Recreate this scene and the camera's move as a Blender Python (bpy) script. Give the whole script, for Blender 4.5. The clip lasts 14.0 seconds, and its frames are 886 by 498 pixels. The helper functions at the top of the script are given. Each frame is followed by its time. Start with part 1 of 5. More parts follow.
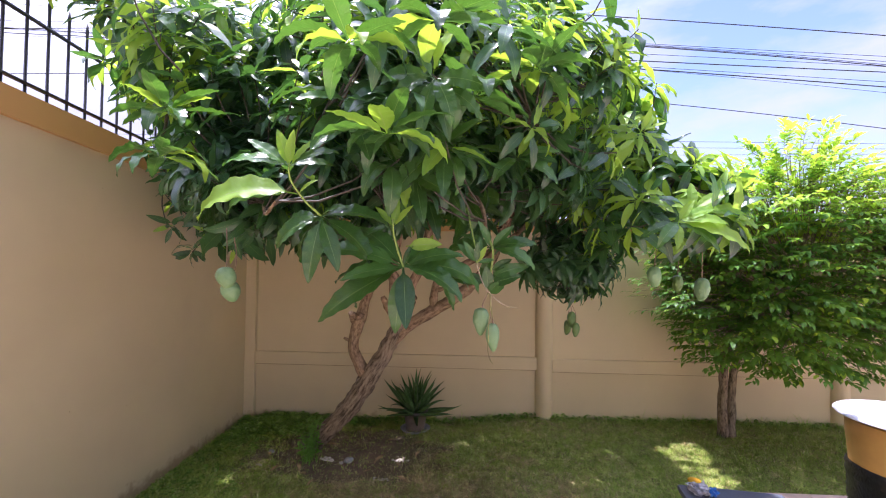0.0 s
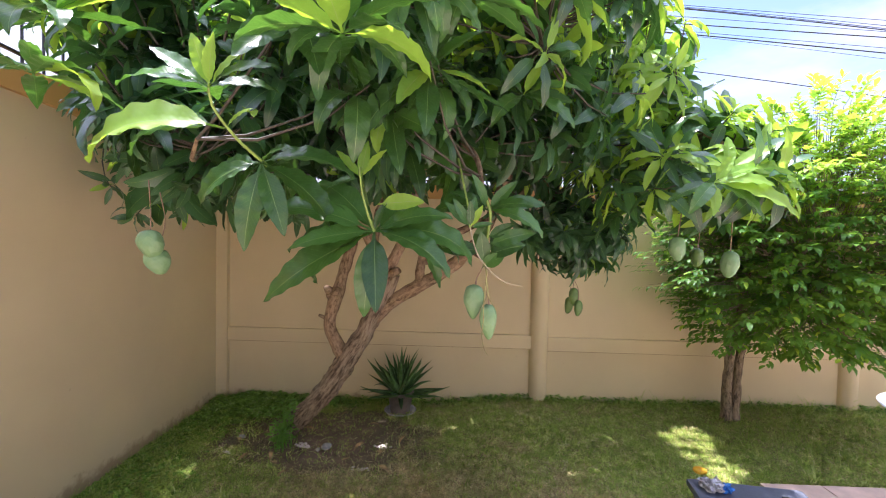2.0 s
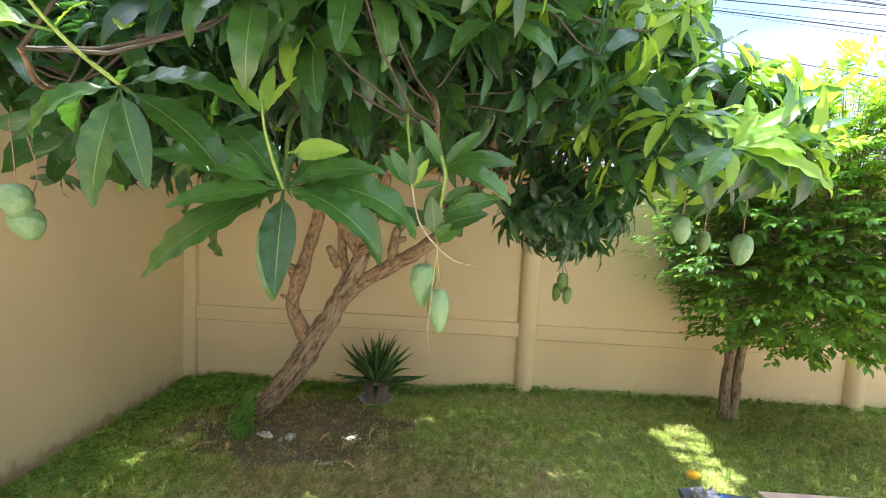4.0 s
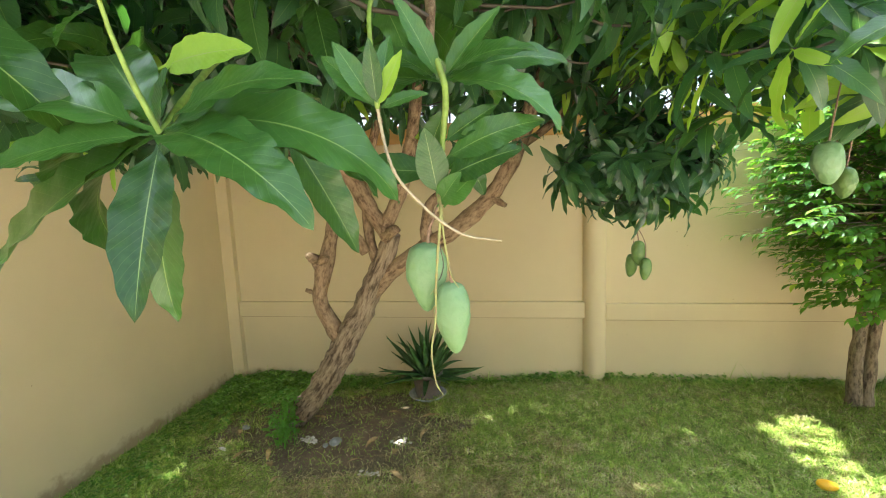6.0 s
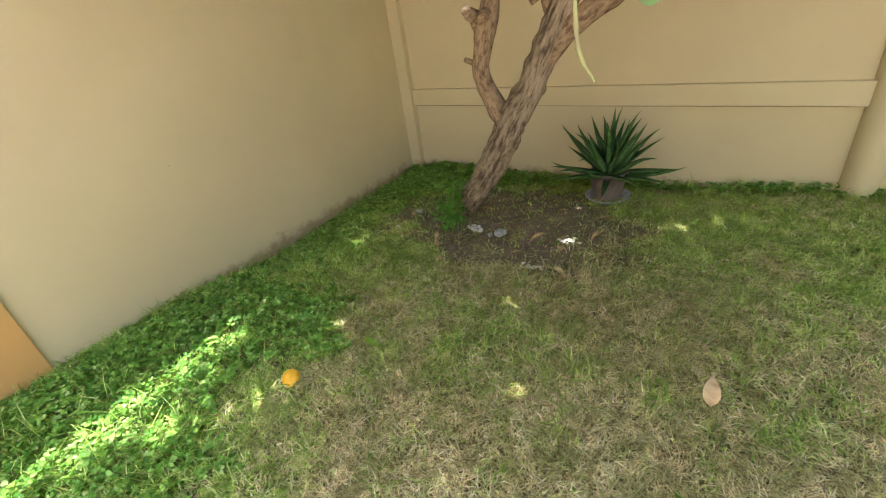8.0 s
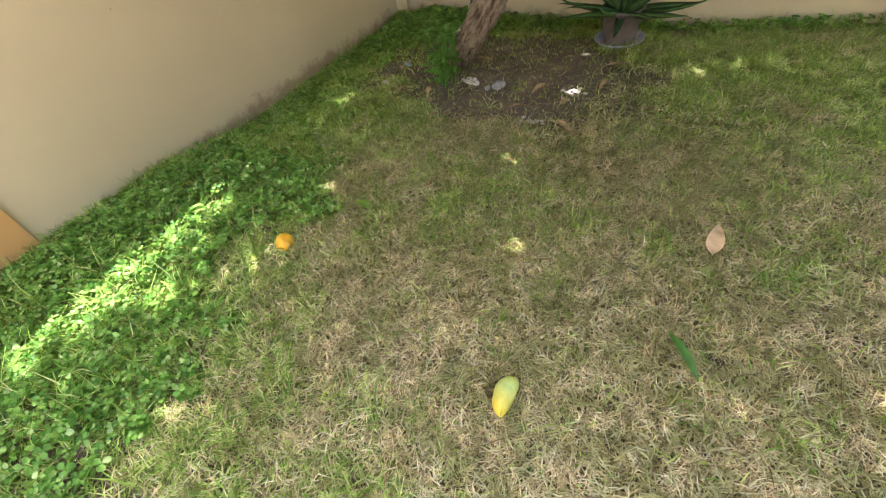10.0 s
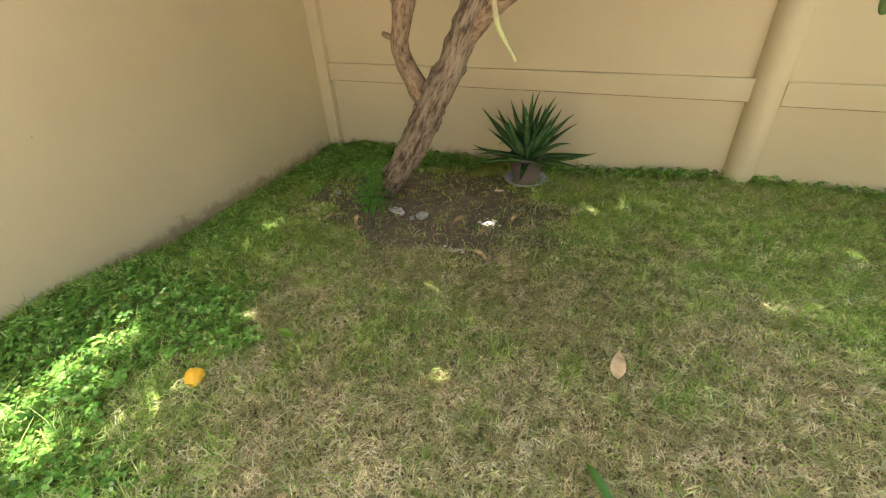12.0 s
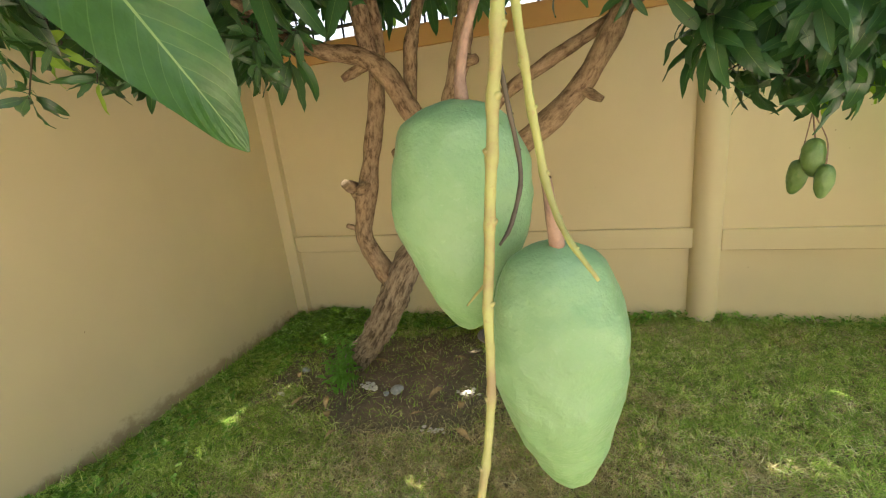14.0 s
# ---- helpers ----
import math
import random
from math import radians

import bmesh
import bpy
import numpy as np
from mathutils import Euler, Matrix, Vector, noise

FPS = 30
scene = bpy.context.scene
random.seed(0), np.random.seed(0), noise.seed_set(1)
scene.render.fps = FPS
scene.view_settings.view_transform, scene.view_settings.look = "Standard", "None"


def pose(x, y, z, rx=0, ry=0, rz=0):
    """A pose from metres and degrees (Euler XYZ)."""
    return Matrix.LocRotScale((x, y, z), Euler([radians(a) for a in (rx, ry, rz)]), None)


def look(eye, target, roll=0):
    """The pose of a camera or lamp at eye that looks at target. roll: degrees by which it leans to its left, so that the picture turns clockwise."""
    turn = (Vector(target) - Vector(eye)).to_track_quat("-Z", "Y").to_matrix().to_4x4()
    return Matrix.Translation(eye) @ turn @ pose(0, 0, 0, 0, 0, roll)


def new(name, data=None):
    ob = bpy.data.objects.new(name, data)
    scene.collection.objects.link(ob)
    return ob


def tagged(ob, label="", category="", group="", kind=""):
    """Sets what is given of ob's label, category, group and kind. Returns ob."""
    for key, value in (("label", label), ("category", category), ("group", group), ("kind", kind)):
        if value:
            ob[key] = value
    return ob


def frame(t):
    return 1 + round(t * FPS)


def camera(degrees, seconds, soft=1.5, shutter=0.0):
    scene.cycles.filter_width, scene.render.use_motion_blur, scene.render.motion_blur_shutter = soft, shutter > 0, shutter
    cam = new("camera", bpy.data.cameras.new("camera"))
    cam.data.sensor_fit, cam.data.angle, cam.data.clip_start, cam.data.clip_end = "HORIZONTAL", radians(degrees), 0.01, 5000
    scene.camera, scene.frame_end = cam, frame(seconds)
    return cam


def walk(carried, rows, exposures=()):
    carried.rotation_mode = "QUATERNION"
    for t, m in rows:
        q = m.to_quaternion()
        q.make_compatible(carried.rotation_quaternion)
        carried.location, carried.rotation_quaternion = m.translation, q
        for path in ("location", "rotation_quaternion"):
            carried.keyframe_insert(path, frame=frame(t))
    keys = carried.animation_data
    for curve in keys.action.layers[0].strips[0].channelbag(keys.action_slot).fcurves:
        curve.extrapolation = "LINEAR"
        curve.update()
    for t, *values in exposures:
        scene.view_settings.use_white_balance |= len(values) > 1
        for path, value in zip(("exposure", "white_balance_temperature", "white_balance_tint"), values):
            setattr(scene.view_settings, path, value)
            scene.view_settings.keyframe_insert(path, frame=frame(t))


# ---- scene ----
cam = camera(91.0, 14.0, soft=1.1)
PATH = [
    (0, (0.079, 0.154, 1.667), (-0.026, 2.15, 1.719), 0.7),
    (0.5, (0.097, 0.154, 1.664), (0.003, 2.151, 1.715), 0.8),
    (1, (0.114, 0.229, 1.644), (0.029, 2.227, 1.667), 0.7),
    (1.5, (0.121, 0.375, 1.633), (0.042, 2.373, 1.592), 0.8),
    (2, (0.084, 0.534, 1.638), (0.021, 2.531, 1.568), 1.3),
    (2.5, (0.077, 0.608, 1.625), (0.04, 2.606, 1.55), 1.8),
    (3, (0.126, 0.67, 1.621), (0.102, 2.668, 1.54), 2.1),
    (5.5, (0.284, 1.162, 1.554), (0.046, 3.132, 1.303), 1.2),
    (6, (0.287, 1.278, 1.548), (-0.035, 3.237, 1.303), -2.3),
    (6.5, (0.305, 1.4, 1.527), (-0.288, 3.297, 1.302), -3.4),
    (7, (0.329, 1.489, 1.501), (-0.563, 3.264, 1.273), -4.8),
    (7.5, (0.314, 1.555, 1.417), (-0.703, 3.196, 0.894), -5.6),
    (8, (0.251, 1.605, 1.32), (-0.779, 3.003, 0.326), -8.5),
    (8.5, (0.207, 1.632, 1.228), (-0.7, 2.801, -0.118), -11.3),
    (11, (0.216, 1.631, 1.202), (-0.64, 2.699, -0.256), -11.1),
    (11.5, (0.236, 1.657, 1.224), (-0.502, 2.894, -0.164), -11.4),
    (12, (0.237, 1.654, 1.308), (-0.469, 3.168, 0.208), -3.2),
    (12.5, (0.243, 1.679, 1.406), (-0.521, 3.377, 0.675), -1.7),
    (13, (0.22, 1.716, 1.445), (-0.547, 3.459, 0.834), -1.8),
    (13.5, (0.205, 1.733, 1.451), (-0.56, 3.491, 0.882), -2.2),
    (14, (0.203, 1.769, 1.463), (-0.433, 3.583, 0.911), -6.2),
]
EXPOSURES = [(0.0, 1.90, 5750, 36), (1.0, 1.93, 5750, 36), (2.0, 2.20, 5830, 29), (3.0, 2.32, 5900, 22), (5.5, 2.85, 6000, 4), (7.0, 2.80, 6050, 3), (8.5, 2.76, 5950, 17), (11.0, 2.80, 5950, 21), (12.5, 2.78, 6300, 9), (14.0, 2.68, 6500, 7)]
walk(cam, [(t, look(eye, target, roll)) for t, eye, target, roll in PATH], EXPOSURES)

# ---- light: hazy sun high behind the tree, bright broken cloud ----
SUN_EL, SUN_AZ = radians(71.0), radians(-43.0)     # azimuth from +y towards +x
sun_dir = Vector((math.sin(SUN_AZ) * math.cos(SUN_EL), math.cos(SUN_AZ) * math.cos(SUN_EL), math.sin(SUN_EL)))
world = bpy.data.worlds.new("sky")
scene.world = world
world.use_nodes = True
wn, wl = world.node_tree.nodes, world.node_tree.links
wn.clear()
sky = wn.new("ShaderNodeTexSky")
sky.sky_type, sky.sun_disc, sky.sun_elevation, sky.sun_rotation = "NISHITA", False, SUN_EL, SUN_AZ
sky.dust_density = 0.8
co = wn.new("ShaderNodeTexCoord")
mp = wn.new("ShaderNodeMapping")
mp.inputs["Scale"].default_value = (1.0, 1.0, 2.6)
mp.inputs["Location"].default_value = (0.35, 0.1, 0.0)
cl = wn.new("ShaderNodeTexNoise")
cl.inputs["Scale"].default_value, cl.inputs["Detail"].default_value, cl.inputs["Roughness"].default_value = 1.7, 9.0, 0.58
cr = wn.new("ShaderNodeValToRGB")
cr.color_ramp.elements[0].position, cr.color_ramp.elements[1].position = 0.33, 0.50
cm = wn.new("ShaderNodeMixRGB")
dt = wn.new("ShaderNodeVectorMath")
dt.operation = "DOT_PRODUCT"
dt.inputs[1].default_value = sun_dir
mr = wn.new("ShaderNodeMapRange")
mr.inputs["From Min"].default_value, mr.inputs["From Max"].default_value = 0.55, 1.0
mr.inputs["To Min"].default_value, mr.inputs["To Max"].default_value = 1.0, 4.6
cg = wn.new("ShaderNodeMixRGB")
cg.blend_type = "MULTIPLY"
cg.inputs["Fac"].default_value = 1.0
cg.inputs["Color1"].default_value = (3.3, 3.5, 4.0, 1)
wl.new(co.outputs["Generated"], dt.inputs[0])
wl.new(dt.outputs["Value"], mr.inputs["Value"])
wl.new(mr.outputs[0], cg.inputs["Color2"])
wl.new(cg.outputs[0], cm.inputs["Color2"])
bg = wn.new("ShaderNodeBackground")
bg.inputs["Strength"].default_value = 0.075
wo = wn.new("ShaderNodeOutputWorld")
wl.new(co.outputs["Generated"], mp.inputs["Vector"])
wl.new(mp.outputs[0], cl.inputs["Vector"])
wl.new(cl.outputs["Fac"], cr.inputs[0])
wl.new(cr.outputs[0], cm.inputs["Fac"])
wl.new(sky.outputs[0], cm.inputs["Color1"])
wl.new(cm.outputs[0], bg.inputs[0])
wl.new(bg.outputs[0], wo.inputs[0])
sun = new("sun", bpy.data.lights.new("sun", "SUN"))
sun.data.energy, sun.data.angle, sun.data.color = 2.7, radians(0.7), (1.0, 0.95, 0.86)
sun.matrix_world = look(sun_dir * 30, (0, 0, 0))


# ---- materials ----
def material(name, rough=0.8, metal=0.0):
    m = bpy.data.materials.new(name)
    m.use_nodes = True
    b = m.node_tree.nodes["Principled BSDF"]
    b.inputs["Roughness"].default_value, b.inputs["Metallic"].default_value = rough, metal
    return m, m.node_tree.nodes, m.node_tree.links, b


def noise_node(n, l, scale, detail=4.0, rough=0.55, stretch=None, along=False):
    t = n.new("ShaderNodeTexNoise")
    t.inputs["Scale"].default_value, t.inputs["Detail"].default_value, t.inputs["Roughness"].default_value = scale, detail, rough
    c = n.new("ShaderNodeTexCoord")
    if stretch:
        src = c.outputs["Object"]
        if along:
            at = n.new("ShaderNodeAttribute")
            at.attribute_name = "grain"
            src = at.outputs["Vector"]
        p = n.new("ShaderNodeMapping")
        p.inputs["Scale"].default_value = stretch
        l.new(src, p.inputs["Vector"])
        l.new(p.outputs[0], t.inputs["Vector"])
    else:
        l.new(c.outputs["Object"], t.inputs["Vector"])
    return t.outputs["Fac"]


def ramp_node(n, l, fac, stops):
    r = n.new("ShaderNodeValToRGB")
    e = r.color_ramp.elements
    while len(e) < len(stops):
        e.new(0.5)
    for k, (p, c) in enumerate(stops):
        e[k].position, e[k].color = p, (*c, 1)
    l.new(fac, r.inputs[0])
    return r.outputs[0]


def mix_node(n, l, fac, a, b, mode="MIX"):
    x = n.new("ShaderNodeMixRGB")
    x.blend_type = mode
    for sock, v in (("Fac", fac), ("Color1", a), ("Color2", b)):
        if isinstance(v, (int, float)):
            x.inputs[sock].default_value = v
        elif isinstance(v, tuple):
            x.inputs[sock].default_value = (*v, 1)
        else:
            l.new(v, x.inputs[sock])
    return x.outputs[0]


def bump_node(n, l, b, fac, strength, dist):
    u = n.new("ShaderNodeBump")
    u.inputs["Strength"].default_value, u.inputs["Distance"].default_value = strength, dist
    l.new(fac, u.inputs["Height"])
    l.new(u.outputs[0], b.inputs["Normal"])


def plain(name, col, rough=0.6, metal=0.0, vary=0.25, scale=30.0, bump=0.15, dist=0.002):
    m, n, l, b = material(name, rough, metal)
    f = noise_node(n, l, scale)
    lo, hi = tuple(v * (1 - vary) for v in col), tuple(min(1, v * (1 + vary)) for v in col)
    l.new(ramp_node(n, l, f, [(0.3, lo), (0.7, hi)]), b.inputs["Base Color"])
    bump_node(n, l, b, noise_node(n, l, scale * 4), bump, dist)
    return m


def wall_paint(name, col, stain):
    m, n, l, b = material(name, 0.75)
    big = noise_node(n, l, 1.1, 5.0)
    c = ramp_node(n, l, big, [(0.3, tuple(v * 0.93 for v in col)), (0.7, tuple(min(1, v * 1.05) for v in col))])
    run = noise_node(n, l, 2.2, 6.0, 0.6, (1.6, 1.6, 0.5))
    c = mix_node(n, l, ramp_node(n, l, run, [(0.55, (0, 0, 0)), (0.9, (0.16, 0.16, 0.16))]), c, stain)
    # soil splashed on the foot of the wall
    g = n.new("ShaderNodeNewGeometry")
    z = n.new("ShaderNodeSeparateXYZ")
    l.new(g.outputs["Position"], z.inputs[0])
    edge = n.new("ShaderNodeMath")
    edge.operation = "MULTIPLY_ADD"
    edge.inputs[1].default_value, edge.inputs[2].default_value = -3.2, 0.36
    l.new(z.outputs["Z"], edge.inputs[0])
    add = n.new("ShaderNodeMath")
    add.operation = "ADD"
    l.new(edge.outputs[0], add.inputs[0])
    l.new(noise_node(n, l, 7.0, 8.0, 0.7), add.inputs[1])
    c = mix_node(n, l, ramp_node(n, l, add.outputs[0], [(0.80, (0, 0, 0)), (1.25, (0.6, 0.6, 0.6))]), c, (0.24, 0.135, 0.06))
    speck = noise_node(n, l, 38.0, 2.0)
    c = mix_node(n, l, ramp_node(n, l, speck, [(0.78, (0, 0, 0)), (0.80, (0.5, 0.5, 0.5))]), c, (0.2, 0.13, 0.07))
    l.new(c, b.inputs["Base Color"])
    bump_node(n, l, b, noise_node(n, l, 140.0, 6.0), 0.25, 0.003)
    return m


def leaf_material(name, lo, hi, through_col, rough, share, vein=(0.22, 0.36, 0.10), by_island=True, gloss=0.5):
    m, n, l, b = material(name, rough)
    if by_island:
        g = n.new("ShaderNodeNewGeometry")
        rnd = g.outputs["Random Per Island"]
    else:
        g = n.new("ShaderNodeObjectInfo")
        rnd = g.outputs["Random"]
    c = ramp_node(n, l, rnd, [(0.0, lo), (1.0, hi)])
    c = mix_node(n, l, ramp_node(n, l, noise_node(n, l, 25.0, 5.0), [(0.35, (0, 0, 0)), (0.75, (0.22, 0.22, 0.22))]), c, tuple(v * 1.5 for v in hi))
    uv = n.new("ShaderNodeUVMap")
    s = n.new("ShaderNodeSeparateXYZ")
    l.new(uv.outputs[0], s.inputs[0])

    def m2(op, a, bb=None):
        q = n.new("ShaderNodeMath")
        q.operation = op
        for k, v in enumerate((a, bb)):
            if v is None:
                continue
            if isinstance(v, (int, float)):
                q.inputs[k].default_value = v
            else:
                l.new(v, q.inputs[k])
        return q.outputs[0]
    across = m2("ABSOLUTE", m2("SUBTRACT", s.outputs["X"], 0.5))
    mid = m2("LESS_THAN", across, 0.011)
    # side veins sweep forward from the midrib
    ph = m2("SUBTRACT", m2("MULTIPLY", s.outputs["Y"], 19.0), m2("MULTIPLY", across, 5.5))
    side = m2("MULTIPLY", m2("GREATER_THAN", m2("ABSOLUTE", m2("SUBTRACT", m2("FRACT", ph), 0.5)), 0.472), 0.27)
    v = m2("MAXIMUM", mid, side)
    c = mix_node(n, l, v, c, vein)
    l.new(c, b.inputs["Base Color"])
    b.inputs["Specular IOR Level"].default_value = gloss
    quilt = m2("ADD", m2("MULTIPLY", m2("ABSOLUTE", m2("SUBTRACT", m2("FRACT", ph), 0.5)), -0.20), m2("MULTIPLY", noise_node(n, l, 22.0, 3.0), 0.4))
    bump_node(n, l, b, quilt, 0.5, 0.004)
    tr = n.new("ShaderNodeBsdfTranslucent")
    l.new(mix_node(n, l, v, through_col, tuple(0.8 * q for q in through_col)), tr.inputs[0])
    mx = n.new("ShaderNodeMixShader")
    mx.inputs[0].default_value = share
    l.new(b.outputs[0], mx.inputs[1])
    l.new(tr.outputs[0], mx.inputs[2])
    l.new(mx.outputs[0], n["Material Output"].inputs[0])
    return m


def blade_material(name, stops, through_col, share=0.3, rough=0.6):
    m, n, l, b = material(name, rough)
    g = n.new("ShaderNodeNewGeometry")
    c = ramp_node(n, l, g.outputs["Random Per Island"], stops)
    c = mix_node(n, l, noise_node(n, l, 2.2, 4.0), c, mix_node(n, l, 1.0, c, (0.86, 0.90, 0.68), "MULTIPLY"))
    c = mix_node(n, l, ramp_node(n, l, noise_node(n, l, 13.0, 4.0, 0.65), [(0.40, (0, 0, 0)), (0.56, (0.9, 0.9, 0.9))]), c, mix_node(n, l, 1.0, c, (0.46, 0.54, 0.38), "MULTIPLY"))
    c = mix_node(n, l, ramp_node(n, l, noise_node(n, l, 42.0, 3.0, 0.6), [(0.46, (0, 0, 0)), (0.60, (0.8, 0.8, 0.8))]), c, mix_node(n, l, 1.0, c, (1.55, 1.5, 1.4), "MULTIPLY"))
    l.new(c, b.inputs["Base Color"])
    b.inputs["Specular IOR Level"].default_value = 0.18
    tr = n.new("ShaderNodeBsdfTranslucent")
    tr.inputs[0].default_value = (*through_col, 1)
    mx = n.new("ShaderNodeMixShader")
    mx.inputs[0].default_value = share
    l.new(b.outputs[0], mx.inputs[1])
    l.new(tr.outputs[0], mx.inputs[2])
    l.new(mx.outputs[0], n["Material Output"].inputs[0])
    return m


def bark_material(name, dark, pale, stretch):
    """Furrows run along the limb by its grain attribute."""
    m, n, l, b = material(name, 0.9)
    f = noise_node(n, l, 52.0, 9.0, 0.74, (stretch[0], stretch[1], stretch[2]), True)
    mid = tuple(0.4 * p + 0.6 * q for p, q in zip(dark, pale))
    c = ramp_node(n, l, f, [(0.34, tuple(0.5 * q for q in dark)), (0.43, dark), (0.52, mid), (0.66, pale)])
    blot = noise_node(n, l, 6.0, 5.0, 0.6)
    c = mix_node(n, l, ramp_node(n, l, blot, [(0.50, (0, 0, 0)), (0.68, (0.5, 0.5, 0.5))]), c, tuple(1.1 * q for q in pale))
    c = mix_node(n, l, ramp_node(n, l, noise_node(n, l, 13.0, 6.0, 0.7), [(0.58, (0, 0, 0)), (0.74, (0.45, 0.45, 0.45))]), c, tuple(0.75 * q for q in dark))
    c = mix_node(n, l, ramp_node(n, l, noise_node(n, l, 90.0, 5.0, 0.7), [(0.60, (0, 0, 0)), (0.72, (0.5, 0.5, 0.5))]), c, tuple(0.6 * q for q in dark))
    l.new(c, b.inputs["Base Color"])
    b.inputs["Specular IOR Level"].default_value = 0.2
    furrow = noise_node(n, l, 58.0, 7.0, 0.7, (stretch[0], stretch[1], stretch[2] * 1.1), True)
    hgt = mix_node(n, l, 0.35, furrow, noise_node(n, l, 120.0, 5.0, 0.7, (1.0, 1.0, 0.6), True))
    bump_node(n, l, b, hgt, 0.9, 0.010)
    return m


M_WALL = wall_paint("cream_wall_paint", (0.62, 0.525, 0.31), (0.50, 0.36, 0.20))
M_TRIM = wall_paint("ochre_cap_paint", (0.58, 0.34, 0.11), (0.36, 0.20, 0.07))
# shade colour of the strip under the wall band
M_BAND_SHADE = plain("band_shade", (0.20, 0.14, 0.075), 0.9)
M_IRON = plain("black_iron", (0.03, 0.03, 0.035), 0.5, 0.3)
M_BARK = bark_material("mango_bark", (0.140, 0.094, 0.054), (0.360, 0.265, 0.160), (1.0, 1.0, 0.42))
M_TRUNK = bark_material("fissured_mango_bark", (0.100, 0.074, 0.048), (0.35, 0.285, 0.195), (1.0, 1.0, 0.20))
M_SHOOT = plain("pale_green_shoot", (0.22, 0.33, 0.06), 0.5, vary=0.35, scale=50.0)
M_TWIG = plain("brown_green_twig", (0.055, 0.046, 0.028), 0.6, vary=0.4)
M_LEAF = leaf_material("mango_leaf", (0.010, 0.040, 0.019), (0.048, 0.130, 0.050), (0.14, 0.38, 0.045), 0.28, 0.23, gloss=0.62)
M_LEAF_NEAR = leaf_material("mango_leaf_near", (0.010, 0.042, 0.010), (0.064, 0.170, 0.036), (0.15, 0.37, 0.03), 0.29, 0.22, by_island=False, gloss=0.55)
# pale colours for young leaves, also painting leaves that the sun lights
M_YOUNG_SUNLIT = leaf_material("young_and_sunlit_mango_leaf", (0.14, 0.32, 0.04), (0.30, 0.50, 0.06), (0.46, 0.72, 0.05), 0.45, 0.48, (0.45, 0.52, 0.2))
M_YOUNG_SUNLIT_NEAR = leaf_material("young_and_sunlit_mango_leaf_near", (0.13, 0.31, 0.045), (0.27, 0.47, 0.05), (0.47, 0.70, 0.04), 0.48, 0.46, (0.42, 0.5, 0.2), by_island=False)
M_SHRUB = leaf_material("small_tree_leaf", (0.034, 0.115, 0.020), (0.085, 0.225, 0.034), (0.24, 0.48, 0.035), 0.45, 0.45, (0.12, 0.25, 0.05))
M_SHRUB_TOP = leaf_material("small_tree_top_leaf", (0.20, 0.42, 0.04), (0.36, 0.55, 0.06), (0.55, 0.78, 0.05), 0.5, 0.5, (0.3, 0.45, 0.1))
M_GRASS = blade_material("lawn_blade", [(0.0, (0.045, 0.115, 0.018)), (0.30, (0.29, 0.46, 0.078)), (0.68, (0.59, 0.70, 0.18)), (0.88, (0.80, 0.78, 0.34)), (1.0, (0.95, 0.90, 0.55))], (0.54, 0.68, 0.16), 0.30)
M_STRAW = blade_material("straw_blade", [(0.0, (0.09, 0.056, 0.028)), (0.22, (0.36, 0.265, 0.135)), (0.55, (0.70, 0.56, 0.31)), (0.85, (0.84, 0.73, 0.47)), (1.0, (0.93, 0.88, 0.66))], (0.84, 0.64, 0.38), 0.28, 0.85)
M_CLOVER = blade_material("clover_leaf", [(0.0, (0.05, 0.155, 0.022)), (0.4, (0.165, 0.35, 0.052)), (0.85, (0.33, 0.53, 0.12)), (1.0, (0.52, 0.64, 0.28))], (0.32, 0.50, 0.07), 0.22, 0.45)
M_ALOE = blade_material("aloe_leaf", [(0.0, (0.05, 0.12, 0.045)), (1.0, (0.14, 0.26, 0.10))], (0.10, 0.22, 0.05), 0.12, 0.45)


# ---- mesh helpers ----
def link_mesh(name, verts, faces, mat, parent=None, uvs=None, smooth=True):
    """verts (n, 3) and faces (m, k) as arrays; uvs one pair a vertex."""
    verts, faces = np.asarray(verts, np.float32), np.asarray(faces, np.int32)
    me = bpy.data.meshes.new(name)
    k = faces.shape[1]
    me.vertices.add(len(verts))
    me.vertices.foreach_set("co", verts.ravel())
    me.loops.add(faces.size)
    me.loops.foreach_set("vertex_index", faces.ravel())
    me.polygons.add(len(faces))
    me.polygons.foreach_set("loop_start", np.arange(0, faces.size, k, dtype=np.int32))
    me.polygons.foreach_set("use_smooth", np.full(len(faces), smooth))
    if uvs is not None:
        layer = me.uv_layers.new(name="UVMap")
        layer.data.foreach_set("uv", np.asarray(uvs, np.float32)[faces.ravel()].ravel())
    me.update(calc_edges=True)
    me.validate()
    if mat:
        me.materials.append(mat)
    ob = new(name, me)
    ob.parent = parent
    return ob


def part(name, bm, mat, parent=None, label="", smooth=False):
    me = bpy.data.meshes.new(name)
    bm.normal_update()
    bm.to_mesh(me)
    bm.free()
    for p in me.polygons:
        p.use_smooth = smooth
    me.materials.append(mat)
    ob = new(name, me)
    ob.parent = parent
    if label:
        ob["label"] = label
    return ob


def add_box(bm, lo, hi, bevel=0.0):
    r = bmesh.ops.create_cube(bm, size=1.0)
    vs = r["verts"]
    for v in vs:
        v.co = Vector([lo[k] + (v.co[k] + 0.5) * (hi[k] - lo[k]) for k in range(3)])
    if bevel:
        es = list({e for v in vs for e in v.link_edges})
        bmesh.ops.bevel(bm, geom=es, offset=bevel, segments=2, affect="EDGES", profile=0.7)


